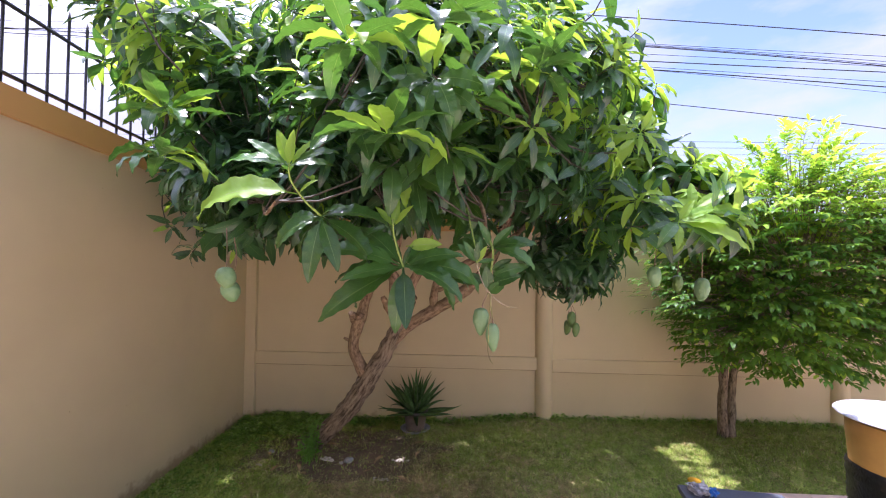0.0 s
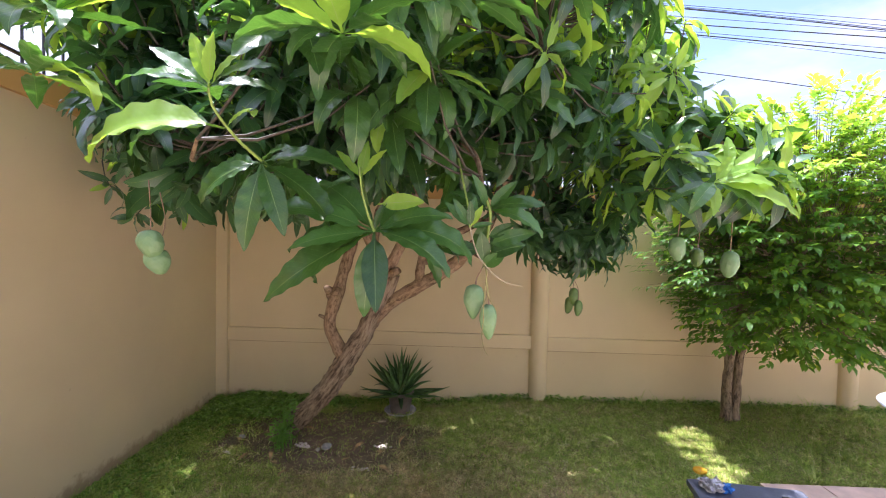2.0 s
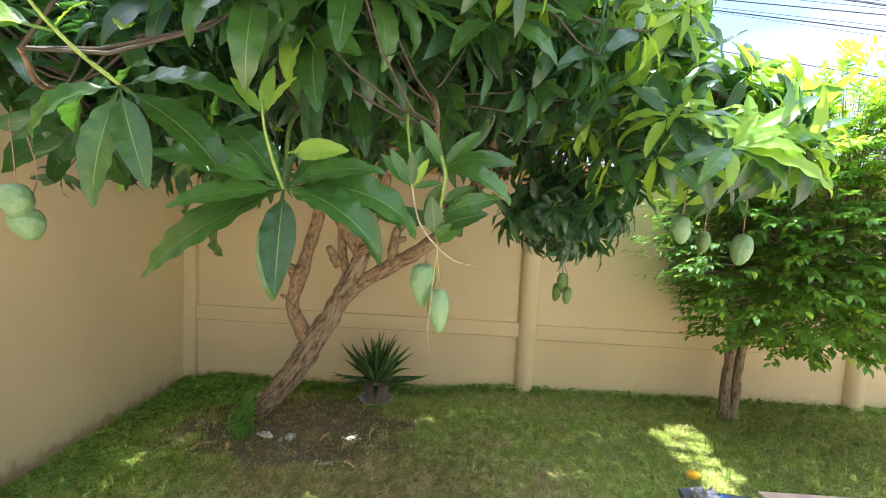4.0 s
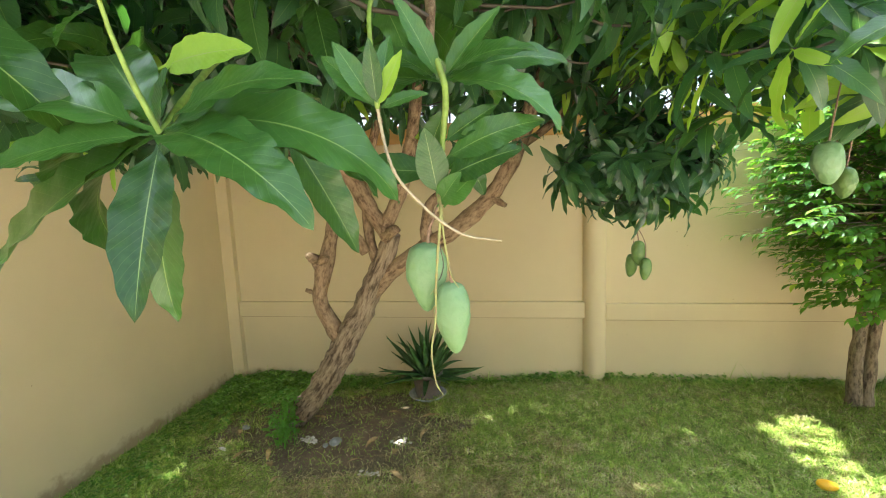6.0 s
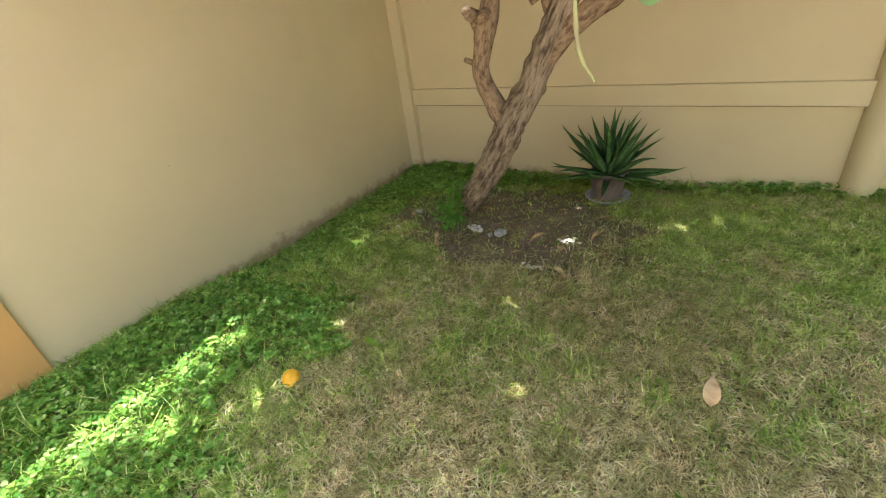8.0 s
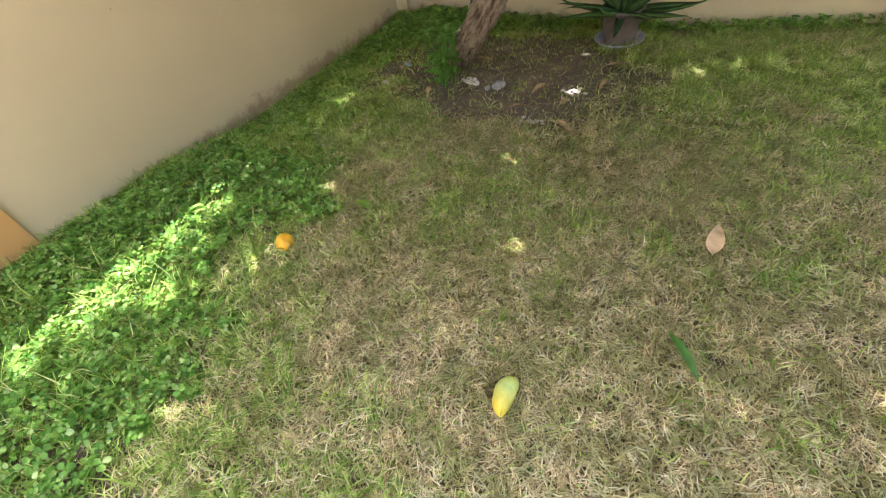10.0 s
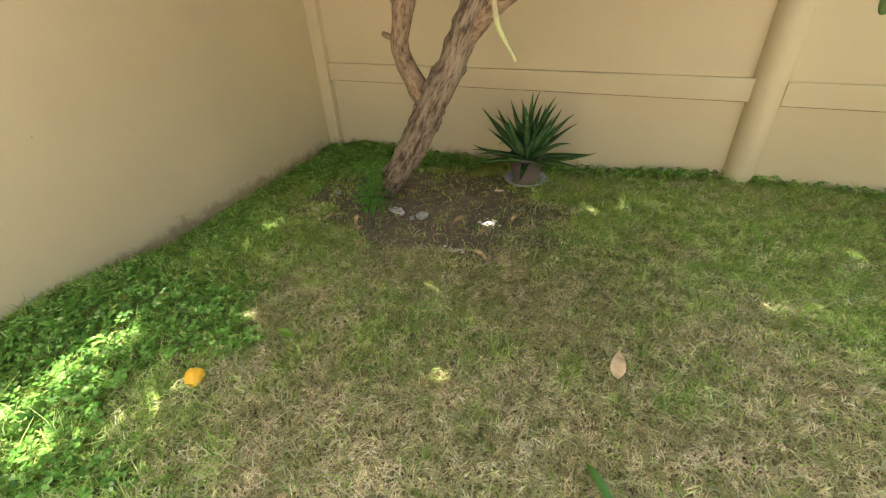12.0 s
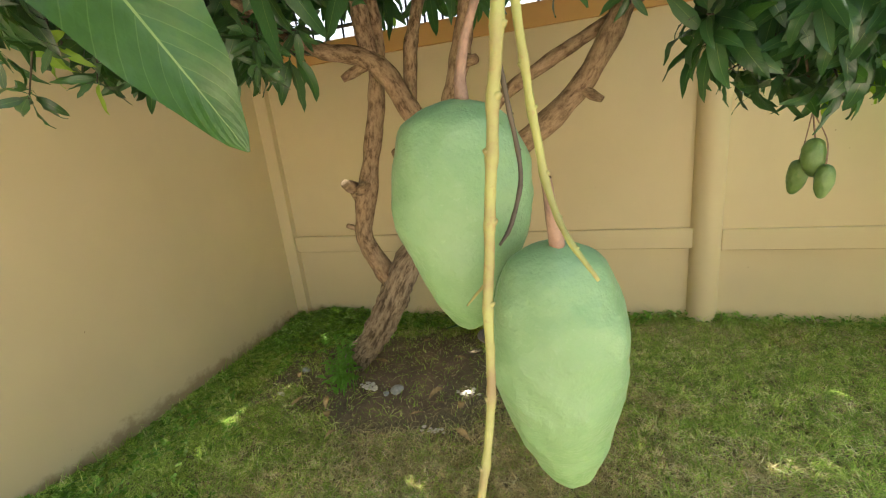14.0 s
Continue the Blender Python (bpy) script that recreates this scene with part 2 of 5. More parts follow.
def box(name, lo, hi, mat, parent=None, bevel=0.0, label=""):
    bm = bmesh.new()
    add_box(bm, lo, hi, bevel)
    return part(name, bm, mat, parent, label)


def empty(name, at, label, category, group="", kind=""):
    e = new(name)
    e.location = at
    e.empty_display_size = 0.1
    return tagged(e, label, category, group, kind)


def under(ob, parent):
    """Makes ob, built in world places, a part of parent."""
    ob.parent = parent
    ob.matrix_parent_inverse = Matrix.Translation(parent.location).inverted()
    return ob


def spline(points, step):
    """Catmull-Rom through rows of (x, y, z, radius)."""
    p = np.array(points, float)
    p = np.vstack([2 * p[0] - p[1], p, 2 * p[-1] - p[-2]])
    out = []
    for k in range(1, len(p) - 2):
        n = max(2, int(np.linalg.norm(p[k + 1, :3] - p[k, :3]) / step))
        for t in np.arange(n) / n:
            a, b, c, d = p[k - 1], p[k], p[k + 1], p[k + 2]
            out.append(0.5 * (2 * b + (c - a) * t + (2 * a - 5 * b + 4 * c - d) * t * t + (3 * b - a - 3 * c + d) * t ** 3))
    out.append(p[-2])
    return np.array(out)


def tube_arrays(line, segs=10, rough=0.0, freq=9.0, closed_tip=True):
    """Rings along rows of (x, y, z, radius), with lumps."""
    line = np.asarray(line)
    n = len(line)
    tan = np.gradient(line[:, :3], axis=0)
    tan /= np.linalg.norm(tan, axis=1)[:, None] + 1e-9
    verts = []
    ref = np.array([0.0, 1.0, 0.0]) if abs(tan[0][1]) < 0.9 else np.array([1.0, 0, 0])
    for k in range(n):
        s = np.cross(tan[k], ref)
        s /= np.linalg.norm(s) + 1e-9
        u = np.cross(s, tan[k])
        ref = u
        for q in range(segs):
            a = 2 * math.pi * q / segs
            d = math.cos(a) * s + math.sin(a) * u
            r = line[k, 3]
            if rough:
                w = Vector(line[k, :3] + d * r)
                r *= 1 + rough * (noise.noise(w * freq) + 0.6 * noise.noise(w * freq * 3.1))
            verts.append(line[k, :3] + d * r)
    faces = []
    for k in range(n - 1):
        for q in range(segs):
            q2 = (q + 1) % segs
            faces.append((k * segs + q, k * segs + q2, (k + 1) * segs + q2, (k + 1) * segs + q))
    if closed_tip:
        for base in (0, (n - 1) * segs):
            verts.append(line[0 if base == 0 else -1, :3])
            c = len(verts) - 1
            for q in range(0, segs, 2):
                faces.append((base + q, base + (q + 1) % segs, base + (q + 2) % segs, c))
    return np.array(verts), np.array(faces)


def tube(name, points, mat, parent=None, segs=10, rough=0.0, step=0.04, freq=9.0, label=""):
    v, f = tube_arrays(spline(points, step), segs, rough, freq)
    ob = link_mesh(name, v, f, mat)
    # grain: round the limb and along it
    line = spline(points, step)
    run = np.concatenate([[0], np.cumsum(np.linalg.norm(np.diff(line[:, :3], axis=0), axis=1))]) + 3.1 * line[0, 0] + line[0, 2]
    ang = 2 * np.pi * np.arange(segs) / segs
    gr = np.zeros((len(v), 3), np.float32)
    k = len(line) * segs
    gr[:k, 0], gr[:k, 1] = np.tile(np.cos(ang), len(line)) * np.repeat(line[:, 3], segs), np.tile(np.sin(ang), len(line)) * np.repeat(line[:, 3], segs)
    gr[:k, 2] = np.repeat(run, segs)
    ob.data.attributes.new("grain", "FLOAT_VECTOR", "POINT").data.foreach_set("vector", gr.ravel())
    if parent:
        under(ob, parent)
    if label:
        ob["label"] = label
    return ob


def joined(chunks):
    vs, fs, us, off = [], [], [], 0
    for c in chunks:
        vs.append(c[0])
        fs.append(c[1] + off)
        if len(c) > 2:
            us.append(c[2])
        off += len(c[0])
    return np.vstack(vs), np.vstack(fs), (np.vstack(us) if us else None)


# ---- setting ----
BACK_Y, LEFT_X = 4.85, -2.31
# unseen house wall, added to close the garden and bounce light
box("wall_house", (-7.0, -9.2, 0.0), (12.0, -9.0, 3.0), M_WALL)["kind"] = "structure"
tagged(bpy.data.objects["wall_house"], "cream painted rendered house wall, unseen, added behind the lawn", "wall", kind="structure")


m_soil, n_, l_, b_ = material("lawn_soil", 0.95)
f_ = noise_node(n_, l_, 5.0, 9.0, 0.65)
c_ = ramp_node(n_, l_, f_, [(0.3, (0.11, 0.075, 0.048)), (0.55, (0.22, 0.155, 0.10)), (0.75, (0.34, 0.255, 0.165))])
c_ = mix_node(n_, l_, ramp_node(n_, l_, noise_node(n_, l_, 90.0, 6.0, 0.7), [(0.5, (0, 0, 0)), (0.75, (0.6, 0.6, 0.6))]), c_, (0.25, 0.20, 0.12))
g_ = n_.new("ShaderNodeNewGeometry")
vm_ = n_.new("ShaderNodeVectorMath")
vm_.operation = "DISTANCE"
vm_.inputs[1].default_value = (-0.93, 3.94, 0.0)
l_.new(g_.outputs["Position"], vm_.inputs[0])
ma_ = n_.new("ShaderNodeMath")
ma_.operation = "MULTIPLY_ADD"
ma_.inputs[1].default_value = 0.9
l_.new(noise_node(n_, l_, 4.0, 6.0, 0.65), ma_.inputs[0])
l_.new(vm_.outputs["Value"], ma_.inputs[2])
# matted dead grass outside the bare patch under the tree
th_ = ramp_node(n_, l_, noise_node(n_, l_, 190.0, 7.0, 0.8), [(0.40, (0.035, 0.026, 0.016)), (0.52, (0.20, 0.16, 0.085)), (0.66, (0.50, 0.42, 0.26))])
c_ = mix_node(n_, l_, ramp_node(n_, l_, ma_.outputs[0], [(0.80, (0, 0, 0)), (1.45, (1, 1, 1))]), c_, th_)
l_.new(c_, b_.inputs["Base Color"])
bump_node(n_, l_, b_, noise_node(n_, l_, 55.0, 8.0, 0.7), 0.9, 0.02)
M_SOIL = m_soil
def ease(t):
    t = np.clip(t, 0.0, 1.0)
    return t * t * (3 - 2 * t)


def ground_z(x, y):
    """The lawn sinks towards the foot of the walls in the corner."""
    x, y = np.asarray(x, float), np.asarray(y, float)
    side = 0.105 * ease((-1.60 - x) / 0.62) * ease((y - 2.35) / 0.85)
    back = 0.065 * ease((y - 4.25) / 0.5) * ease((0.75 - x) / 0.9)
    return -np.maximum(side, back) + 0.008 * np.sin(2.3 * x + 1.0) * np.sin(1.9 * y)


gx = np.concatenate([[-300, -40, -8], np.linspace(-3.0, 2.2, 66), [2.6, 5, 12, 40, 300]])
gy = np.concatenate([[-300, -40, -8, 0.0], np.linspace(0.8, 5.2, 56), [6, 9, 40, 300]])
gxx, gyy = np.meshgrid(gx, gy)
gv = np.stack([gxx.ravel(), gyy.ravel(), ground_z(gxx, gyy).ravel()], 1)
gi = (np.arange(len(gy) - 1)[:, None] * len(gx) + np.arange(len(gx) - 1)[None]).ravel()
gf = np.stack([gi, gi + 1, gi + 1 + len(gx), gi + len(gx)], 1)
tagged(link_mesh("ground", gv, gf, M_SOIL), "brown soil and thatch under a garden lawn", "ground", kind="structure")

# left wall with a falling cap, back wall with ledge and columns
def left_cap(y):
    return 2.385 - 0.075 * (y - 2.28)


def prism(name, ys, xs, zs_lo, zs_hi, mat):
    """A bar along y whose lower and upper edges may fall."""
    v = []
    for k, y in enumerate(ys):
        v += [(xs[0], y, zs_lo[k]), (xs[1], y, zs_lo[k]), (xs[1], y, zs_hi[k]), (xs[0], y, zs_hi[k])]
    f = [(q, (q + 1) % 4, (q + 1) % 4 + 4, q + 4) for q in range(4)] + [(3, 2, 1, 0), (4, 5, 6, 7)]
    return link_mesh(name, v, f, mat, smooth=False)


ys = (-2.9, 5.05)
wall_left = tagged(prism("wall_left", ys, (LEFT_X - 0.14, LEFT_X), (-0.3, -0.3), [left_cap(y) for y in ys], M_WALL), "cream painted rendered garden wall with faint stains", "wall", kind="structure")
tagged(prism("wall_cap_left", ys, (LEFT_X - 0.17, LEFT_X + 0.03), [left_cap(y) for y in ys], [left_cap(y) + 0.155 for y in ys], M_TRIM), "ochre painted coping on top of the garden wall", "wall cap", kind="structure")
box("pilaster_left", (LEFT_X - 0.1, 1.05, -0.2), (LEFT_X + 0.025, 1.80, left_cap(1.80)), M_TRIM, bevel=0.004)
tagged(bpy.data.objects["pilaster_left"], "ochre painted flat pilaster on the garden wall", "pilaster", kind="structure")
box("pilaster_corner", (LEFT_X - 0.1, 4.795, -0.2), (-2.20, 4.90, 1.985), M_WALL, bevel=0.006)
tagged(bpy.data.objects["pilaster_corner"], "narrow cream painted corner post of the garden wall", "pilaster", kind="structure")
LEDGE0, LEDGE1, CAP0, CAP1 = 0.520, 0.654, 1.98, 2.12
RIGHT_END = 11.0
tagged(box("wall_back", (LEFT_X - 0.14, BACK_Y, -0.3), (RIGHT_END, BACK_Y + 0.14, CAP0), M_WALL), "cream painted rendered back garden wall, stained at its foot", "wall", kind="structure")
tagged(box("wall_cap_back", (LEFT_X + 0.03, BACK_Y - 0.035, CAP0), (RIGHT_END, BACK_Y + 0.17, CAP1), M_TRIM, bevel=0.006), "ochre painted coping on top of the back wall", "wall cap", kind="structure")
# unseen wall, added to close the right side
tagged(box("wall_right_added", (RIGHT_END, -9.0, 0.0), (RIGHT_END + 0.15, BACK_Y + 0.14, 2.1), M_WALL), "cream painted rendered garden wall", "wall", kind="structure")


def column(x):
    r, segs, v, f = 0.092, 14, [], []
    for z in (-0.12, 0.6, 1.3, CAP0):
        for q in range(segs + 1):
            a = math.pi * q / segs
            v.append((x - r * math.cos(a), BACK_Y + 0.012 - 1.0 * r * math.sin(a), z))
    for k in range(3):
        for q in range(segs):
            a = k * (segs + 1) + q
            f.append((a, a + 1, a + segs + 2, a + segs + 1))
    ob = link_mesh("pilaster_round", v, f, M_WALL)
    return tagged(ob, "half-round cream painted column standing against the wall", "column", "columns of the back wall", "structure")


COLS = (0.917, 3.91, 6.9, 9.9)
for cx in COLS:
    column(cx)
prev = -2.203
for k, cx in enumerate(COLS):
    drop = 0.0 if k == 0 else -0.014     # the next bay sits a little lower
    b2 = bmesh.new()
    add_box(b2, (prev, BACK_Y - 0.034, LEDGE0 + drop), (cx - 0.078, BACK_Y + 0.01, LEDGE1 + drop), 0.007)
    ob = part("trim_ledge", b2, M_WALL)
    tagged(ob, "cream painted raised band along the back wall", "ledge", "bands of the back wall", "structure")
    # thin dark strip that paints the shade line below the band
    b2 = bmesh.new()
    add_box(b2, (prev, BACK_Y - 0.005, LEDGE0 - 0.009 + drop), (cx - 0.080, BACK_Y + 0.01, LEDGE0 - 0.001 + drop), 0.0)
    tagged(part("trim_band_shade", b2, M_BAND_SHADE), "dark strip painted as the shade line under the wall band", "joint", "joints of the back wall", "structure")
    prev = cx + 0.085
# railing on both walls
def railing(name, base, along, count, spacing, cap, label):
    """base: first bar's foot; along: unit way; cap(k): height of the wall top at bar k."""
    e = empty(name, base, label, "railing")
    for k in range(count):
        p = Vector(base) + along * (k * spacing)
        z = cap(k)
        h = 0.68
        line = [(p.x, p.y, z - 0.02, 0.0085), (p.x, p.y, z + h - 0.09, 0.0085), (p.x, p.y, z + h - 0.06, 0.011), (p.x, p.y, z + h, 0.001)]
        v, f = tube_arrays(np.array(line), 6)
        under(link_mesh("bar", v, f, M_IRON), e)
    for dz in (0.10, 0.48):
        a, b3 = Vector(base), Vector(base) + along * ((count - 1) * spacing)
        v, f = tube_arrays(np.array([(a.x, a.y, cap(0) + dz, 0.013), (b3.x, b3.y, cap(count - 1) + dz, 0.013)]), 6)
        under(link_mesh("rail", v, f, M_IRON), e)
    return e


railing("railing", (LEFT_X - 0.08, 1.41, 0), Vector((0, 1, 0)), 27, 0.128, lambda k: left_cap(1.41 + 0.128 * k) + 0.155, "black iron spear railing on the garden wall")
railing("railing", (LEFT_X + 0.05, BACK_Y + 0.07, 0), Vector((1, 0, 0)), 25, 0.128, lambda k: CAP1, "black iron spear railing on the back wall")

# paving of pinkish tiles at the side of the lawn
M_TILE = plain("pink_paving", (0.66, 0.49, 0.39), 0.7, vary=0.15, scale=9.0)
PAVE_X, PAVE_Y, PATIO_Y = 2.12, 3.43, 0.80
pavement = box("pavement", (PAVE_X, -8.9, -0.05), (10.9, PAVE_Y, 0.025), plain("paving_joint", (0.33, 0.27, 0.22), 0.9))
tagged(pavement, "pinkish tiled paving beside the lawn", "pavement", kind="structure")

# unseen paving added so that it bounces sunlight onto wall and lawn
patio = tagged(box("pavement_bounce_patio", (LEFT_X, -8.9, -0.05), (PAVE_X, PATIO_Y, 0.03), M_TILE), "pinkish paved patio, unseen, added to bounce light onto the garden", "pavement", kind="structure")

# ---- mango tree ----
rng = np.random.default_rng(7)


def leaf_arrays(length, width, droop, fold, wave, twist, nl, nw, seed, petiole=0.12):
    """A leaf along +y, face up, base at the origin. Returns verts, quads, uvs."""
    r = np.random.default_rng(seed)
    ph1, ph2, k1 = r.uniform(0, 6.28), r.uniform(0, 6.28), r.uniform(4.5, 6.5)
    v, uv = [], []
    y = z = 0.0
    ang = 0.25
    for i in range(nl + 1):
        t = i / nl
        if t < petiole:
            w = 0.012 * length
        else:
            s = (t - petiole) / (1 - petiole)
            w = width * 0.5 * (math.sin(math.pi * s ** 0.86) ** 0.72) * (1.0 - 0.25 * s) + 0.0012
        if i:
            ang -= droop / nl * (0.5 + 1.1 * t)
            y += math.cos(ang) * length / nl
            z += math.sin(ang) * length / nl
        for j in range(nw + 1):
            u = 2 * j / nw - 1
            rip = wave * width * abs(u) ** 1.5 * math.sin(k1 * 6.28 * t + (ph1 if u > 0 else ph2)) * (t > petiole)
            a = twist * t
            px, pz = u * w, abs(u) * w * fold + rip
            v.append((px * math.cos(a) - pz * math.sin(a), y - math.sin(ang) * pz * 0.7, z + px * math.sin(a) + pz * math.cos(a)))
            uv.append((0.5 + 0.5 * u, t))
    f = []
    for i in range(nl):
        for j in range(nw):
            a = i * (nw + 1) + j
            f.append((a, a + 1, a + nw + 2, a + nw + 1))
    return np.array(v), np.array(f), np.array(uv)


def leaf_set(kinds, nl, nw):
    out = []
    for k, (droop, fold, wave, twist, ratio) in enumerate(kinds):
        out.append(leaf_arrays(1.0, ratio, droop, fold, wave, twist, nl, nw, 40 + k))
    return out


KINDS = [(0.5, 0.25, 0.05, 0.1, 0.25), (0.9, 0.2, 0.07, -0.2, 0.24), (1.3, 0.3, 0.06, 0.25, 0.27), (1.6, 0.22, 0.08, -0.1, 0.25),
         (0.7, 0.35, 0.05, 0.3, 0.22), (1.1, 0.15, 0.09, -0.3, 0.28), (0.2, 0.3, 0.05, 0.0, 0.26), (1.9, 0.25, 0.06, 0.15, 0.24)]
LOW = leaf_set([(0.75 * d, f, w * 1.3, t, r * 1.06) for d, f, w, t, r in KINDS], 8, 2)
HIGH = leaf_set([(d, f, w * 0.62, t, r * 1.20) for d, f, w, t, r in KINDS], 30, 6)


def turn_to(direction, up):
    y = Vector(direction).normalized()
    z = Vector(up) - y * Vector(up).dot(y)
    if z.length < 1e-3:
        z = Vector((1, 0, 0)) - y * y.x
    z.normalize()
    x = y.cross(z)
    return np.array([[x.x, y.x, z.x], [x.y, y.y, z.y], [x.z, y.z, z.z]])


def path_gap(p):
    """How near the walk comes to a place."""
    q = np.array(p)
    best = 9.0
    for k in range(len(WALK) - 1):
        a, b = WALK[k], WALK[k + 1]
        t = np.clip(np.dot(q - a, b - a) / (np.dot(b - a, b - a) + 1e-9), 0, 1)
        best = min(best, np.linalg.norm(q - a - t * (b - a)))
    return best


WALK = [np.array(eye) for _, eye, _, _ in PATH]

mango_tree = empty("mango_tree", (-1.24, 3.97, 0), "mango tree with leaning forked trunk and dense glossy crown", "tree")
TRUNK = [(-1.309, 4.052, -0.053, 0.1015), (-1.235, 3.968, 0.052, 0.08317), (-1.02, 3.79, 0.272, 0.0765), (-0.822, 3.638, 0.504, 0.0745), (-0.660, 3.553, 0.757, 0.0715),
         (-0.548, 3.531, 0.933, 0.0625), (-0.461, 3.512, 1.108, 0.05559), (-0.379, 3.497, 1.263, 0.04973), (-0.344, 3.486, 1.36, 0.0468)]
BOUGHS = [
    [(-0.662, 3.564, 0.690, 0.05157), (-0.738, 3.545, 0.842, 0.04769), (-0.788, 3.525, 0.986, 0.04282), (-0.772, 3.522, 1.102, 0.04282), (-0.736, 3.52, 1.209, 0.04963), (-0.709, 3.518, 1.287, 0.03891),
     (-0.6756, 3.525, 1.433, 0.0389), (-0.6297, 3.531, 1.628, 0.03697), (-0.612, 3.546, 1.891, 0.03212), (-0.685, 3.512, 2.277, 0.02526), (-0.913, 3.396, 2.699, 0.01935), (-1.061, 3.276, 3.068, 0.01159)],
    [(-0.3539, 3.486, 1.322, 0.04485), (-0.4403, 3.472, 1.475, 0.0409), (-0.5501, 3.478, 1.667, 0.04283), (-0.633, 3.461, 1.743, 0.03891), (-0.8, 3.439, 1.788, 0.0311), (-0.95, 3.395, 1.852, 0.02719),
     (-1.184, 3.207, 1.969, 0.02717), (-1.377, 2.868, 2.101, 0.02134), (-1.586, 2.475, 2.277, 0.01354)],
    [(-0.612, 3.48, 1.705, 0.03892), (-0.636, 3.485, 1.967, 0.036), (-0.574, 3.404, 2.324, 0.02913), (-0.446, 3.069, 2.694, 0.02311), (-0.423, 2.635, 3.045, 0.01143)],
    [(-0.3899, 3.479, 1.379, 0.03605), (-0.318, 3.476, 1.506, 0.0361), (-0.2569, 3.474, 1.653, 0.03908), (-0.207, 3.471, 1.868, 0.03227), (-0.079, 3.185, 2.229, 0.02532), (0.018, 2.752, 2.596, 0.01923), (0.04, 2.425, 2.956, 0.01146)],
    [(-0.507, 3.525, 1.021, 0.05169), (-0.346, 3.514, 1.168, 0.04783), (-0.137, 3.501, 1.297, 0.04501), (0.03464, 3.494, 1.407, 0.04319), (0.2028, 3.49, 1.565, 0.03939), (0.324, 3.487, 1.79, 0.03841), (0.424, 3.442, 2.061, 0.03623),
     (0.549, 3.329, 2.22, 0.02917), (0.81, 3.136, 2.348, 0.02494), (1.125, 2.91, 2.325, 0.01711), (1.397, 2.7, 2.085, 0.009457)],
    [(-0.157, 3.502, 1.297, 0.03228), (-0.1599, 3.505, 1.413, 0.0313), (-0.1141, 3.506, 1.53, 0.02546), (0.09729, 3.518, 1.651, 0.02557), (0.25, 3.542, 1.732, 0.02365), (0.516, 3.62, 1.913, 0.01773), (0.796, 3.602, 2.25, 0.01169)],
    [(-0.425, 3.499, 1.166, 0.02925), (-0.4832, 3.524, 1.359, 0.02728), (-0.4784, 3.543, 1.67, 0.02729), (-0.417, 3.557, 1.925, 0.02536), (-0.268, 3.686, 2.338, 0.01946), (-0.068, 3.824, 2.82, 0.01157)],
    [(0.451, 3.425, 2.099, 0.02347), (0.615, 3.393, 2.003, 0.01961), (0.751, 3.358, 1.81, 0.01375), (0.8017, 3.339, 1.589, 0.007865)],
    [(-0.163, 3.405, 1.994, 0.02347), (-0.036, 2.891, 2.125, 0.01945), (0.056, 2.441, 2.064, 0.01549), (0.145, 2.098, 1.911, 0.01063), (0.167, 1.959, 1.757, 0.005861)],
    [(-0.384, 3.309, 2.132, 0.02339), (-0.414, 2.717, 2.065, 0.0175), (-0.327, 2.323, 1.93, 0.01067)],
    [(-0.914, 3.344, 1.88, 0.01943), (-0.946, 2.75, 2.009, 0.01652), (-0.848, 2.152, 1.944, 0.01164), (-0.698, 1.801, 1.839, 0.007743), (-0.581, 1.626, 1.864, 0.004828)],
    [(0.398, 3.355, 2.144, 0.02342), (0.41, 2.833, 2.413, 0.01923), (0.424, 2.338, 2.492, 0.01343), (0.363, 2.059, 2.293, 0.007668)],
    # limb added to carry the shading lobes overhead
    [(-1.377, 2.868, 2.101, 0.01746), (-1.673, 2.608, 2.612, 0.01352), (-1.921, 2.405, 3.027, 0.01064), (-2.098, 2.294, 3.312, 0.006753)],
    [(-1.115, 3.25, 2.019, 0.02329), (-1.648, 3.271, 2.204, 0.01938), (-1.985, 3.288, 2.247, 0.01356), (-2.134, 3.203, 2.145, 0.007744)],
]
under(tube("trunk", TRUNK, M_TRUNK, segs=16, rough=0.22, step=0.02, freq=16.0), mango_tree)
for k, pts in enumerate(BOUGHS):
    under(tube("limb", pts, M_BARK, segs=12 if k < 7 else 7, rough=0.2 if k < 7 else 0.12, step=0.03, freq=14.0), mango_tree)
# knots and cut stubs
for at, way, rad in [((-0.755, 3.515, 1.209), (-0.045, -0.03, -0.02), 0.028), ((-0.772, 3.500, 1.209), (0.07, -0.05, 0.03), 0.03), ((-0.782, 3.491, 1.228), (0.0, -0.08, 0.03), 0.028), ((-0.379, 3.466, 1.341), (0.08, -0.05, 0.05), 0.032),
                     ((0.172, 3.480, 1.535), (0.08, -0.03, -0.05), 0.018), ((-0.262, 3.465, 1.672), (0.09, -0.05, 0.0), 0.026), ((-0.492, 3.492, 1.262), (-0.06, -0.04, 0.12), 0.03),
                     ((-0.166, 3.505, 1.433), (0.08, -0.02, 0.02), 0.02), ((-0.632, 3.481, 1.724), (-0.1, -0.04, -0.05), 0.022), ((-0.815, 3.525, 1.03), (-0.035, -0.04, 0.03), 0.013)]:
    a, d = np.array(at), np.array(way)
    kn = tube("knot", [(*a, rad), (*(a + 0.6 * d), rad * 0.95), (*(a + d), rad * 0.7)], M_BARK, segs=8, rough=0.35, step=0.015, freq=30.0)
    lm = min((o for o in mango_tree.children if o.name.startswith(("limb", "trunk"))), key=lambda o: min((v.co - Vector(at)).length for v in o.data.vertices))
    kn.parent = lm

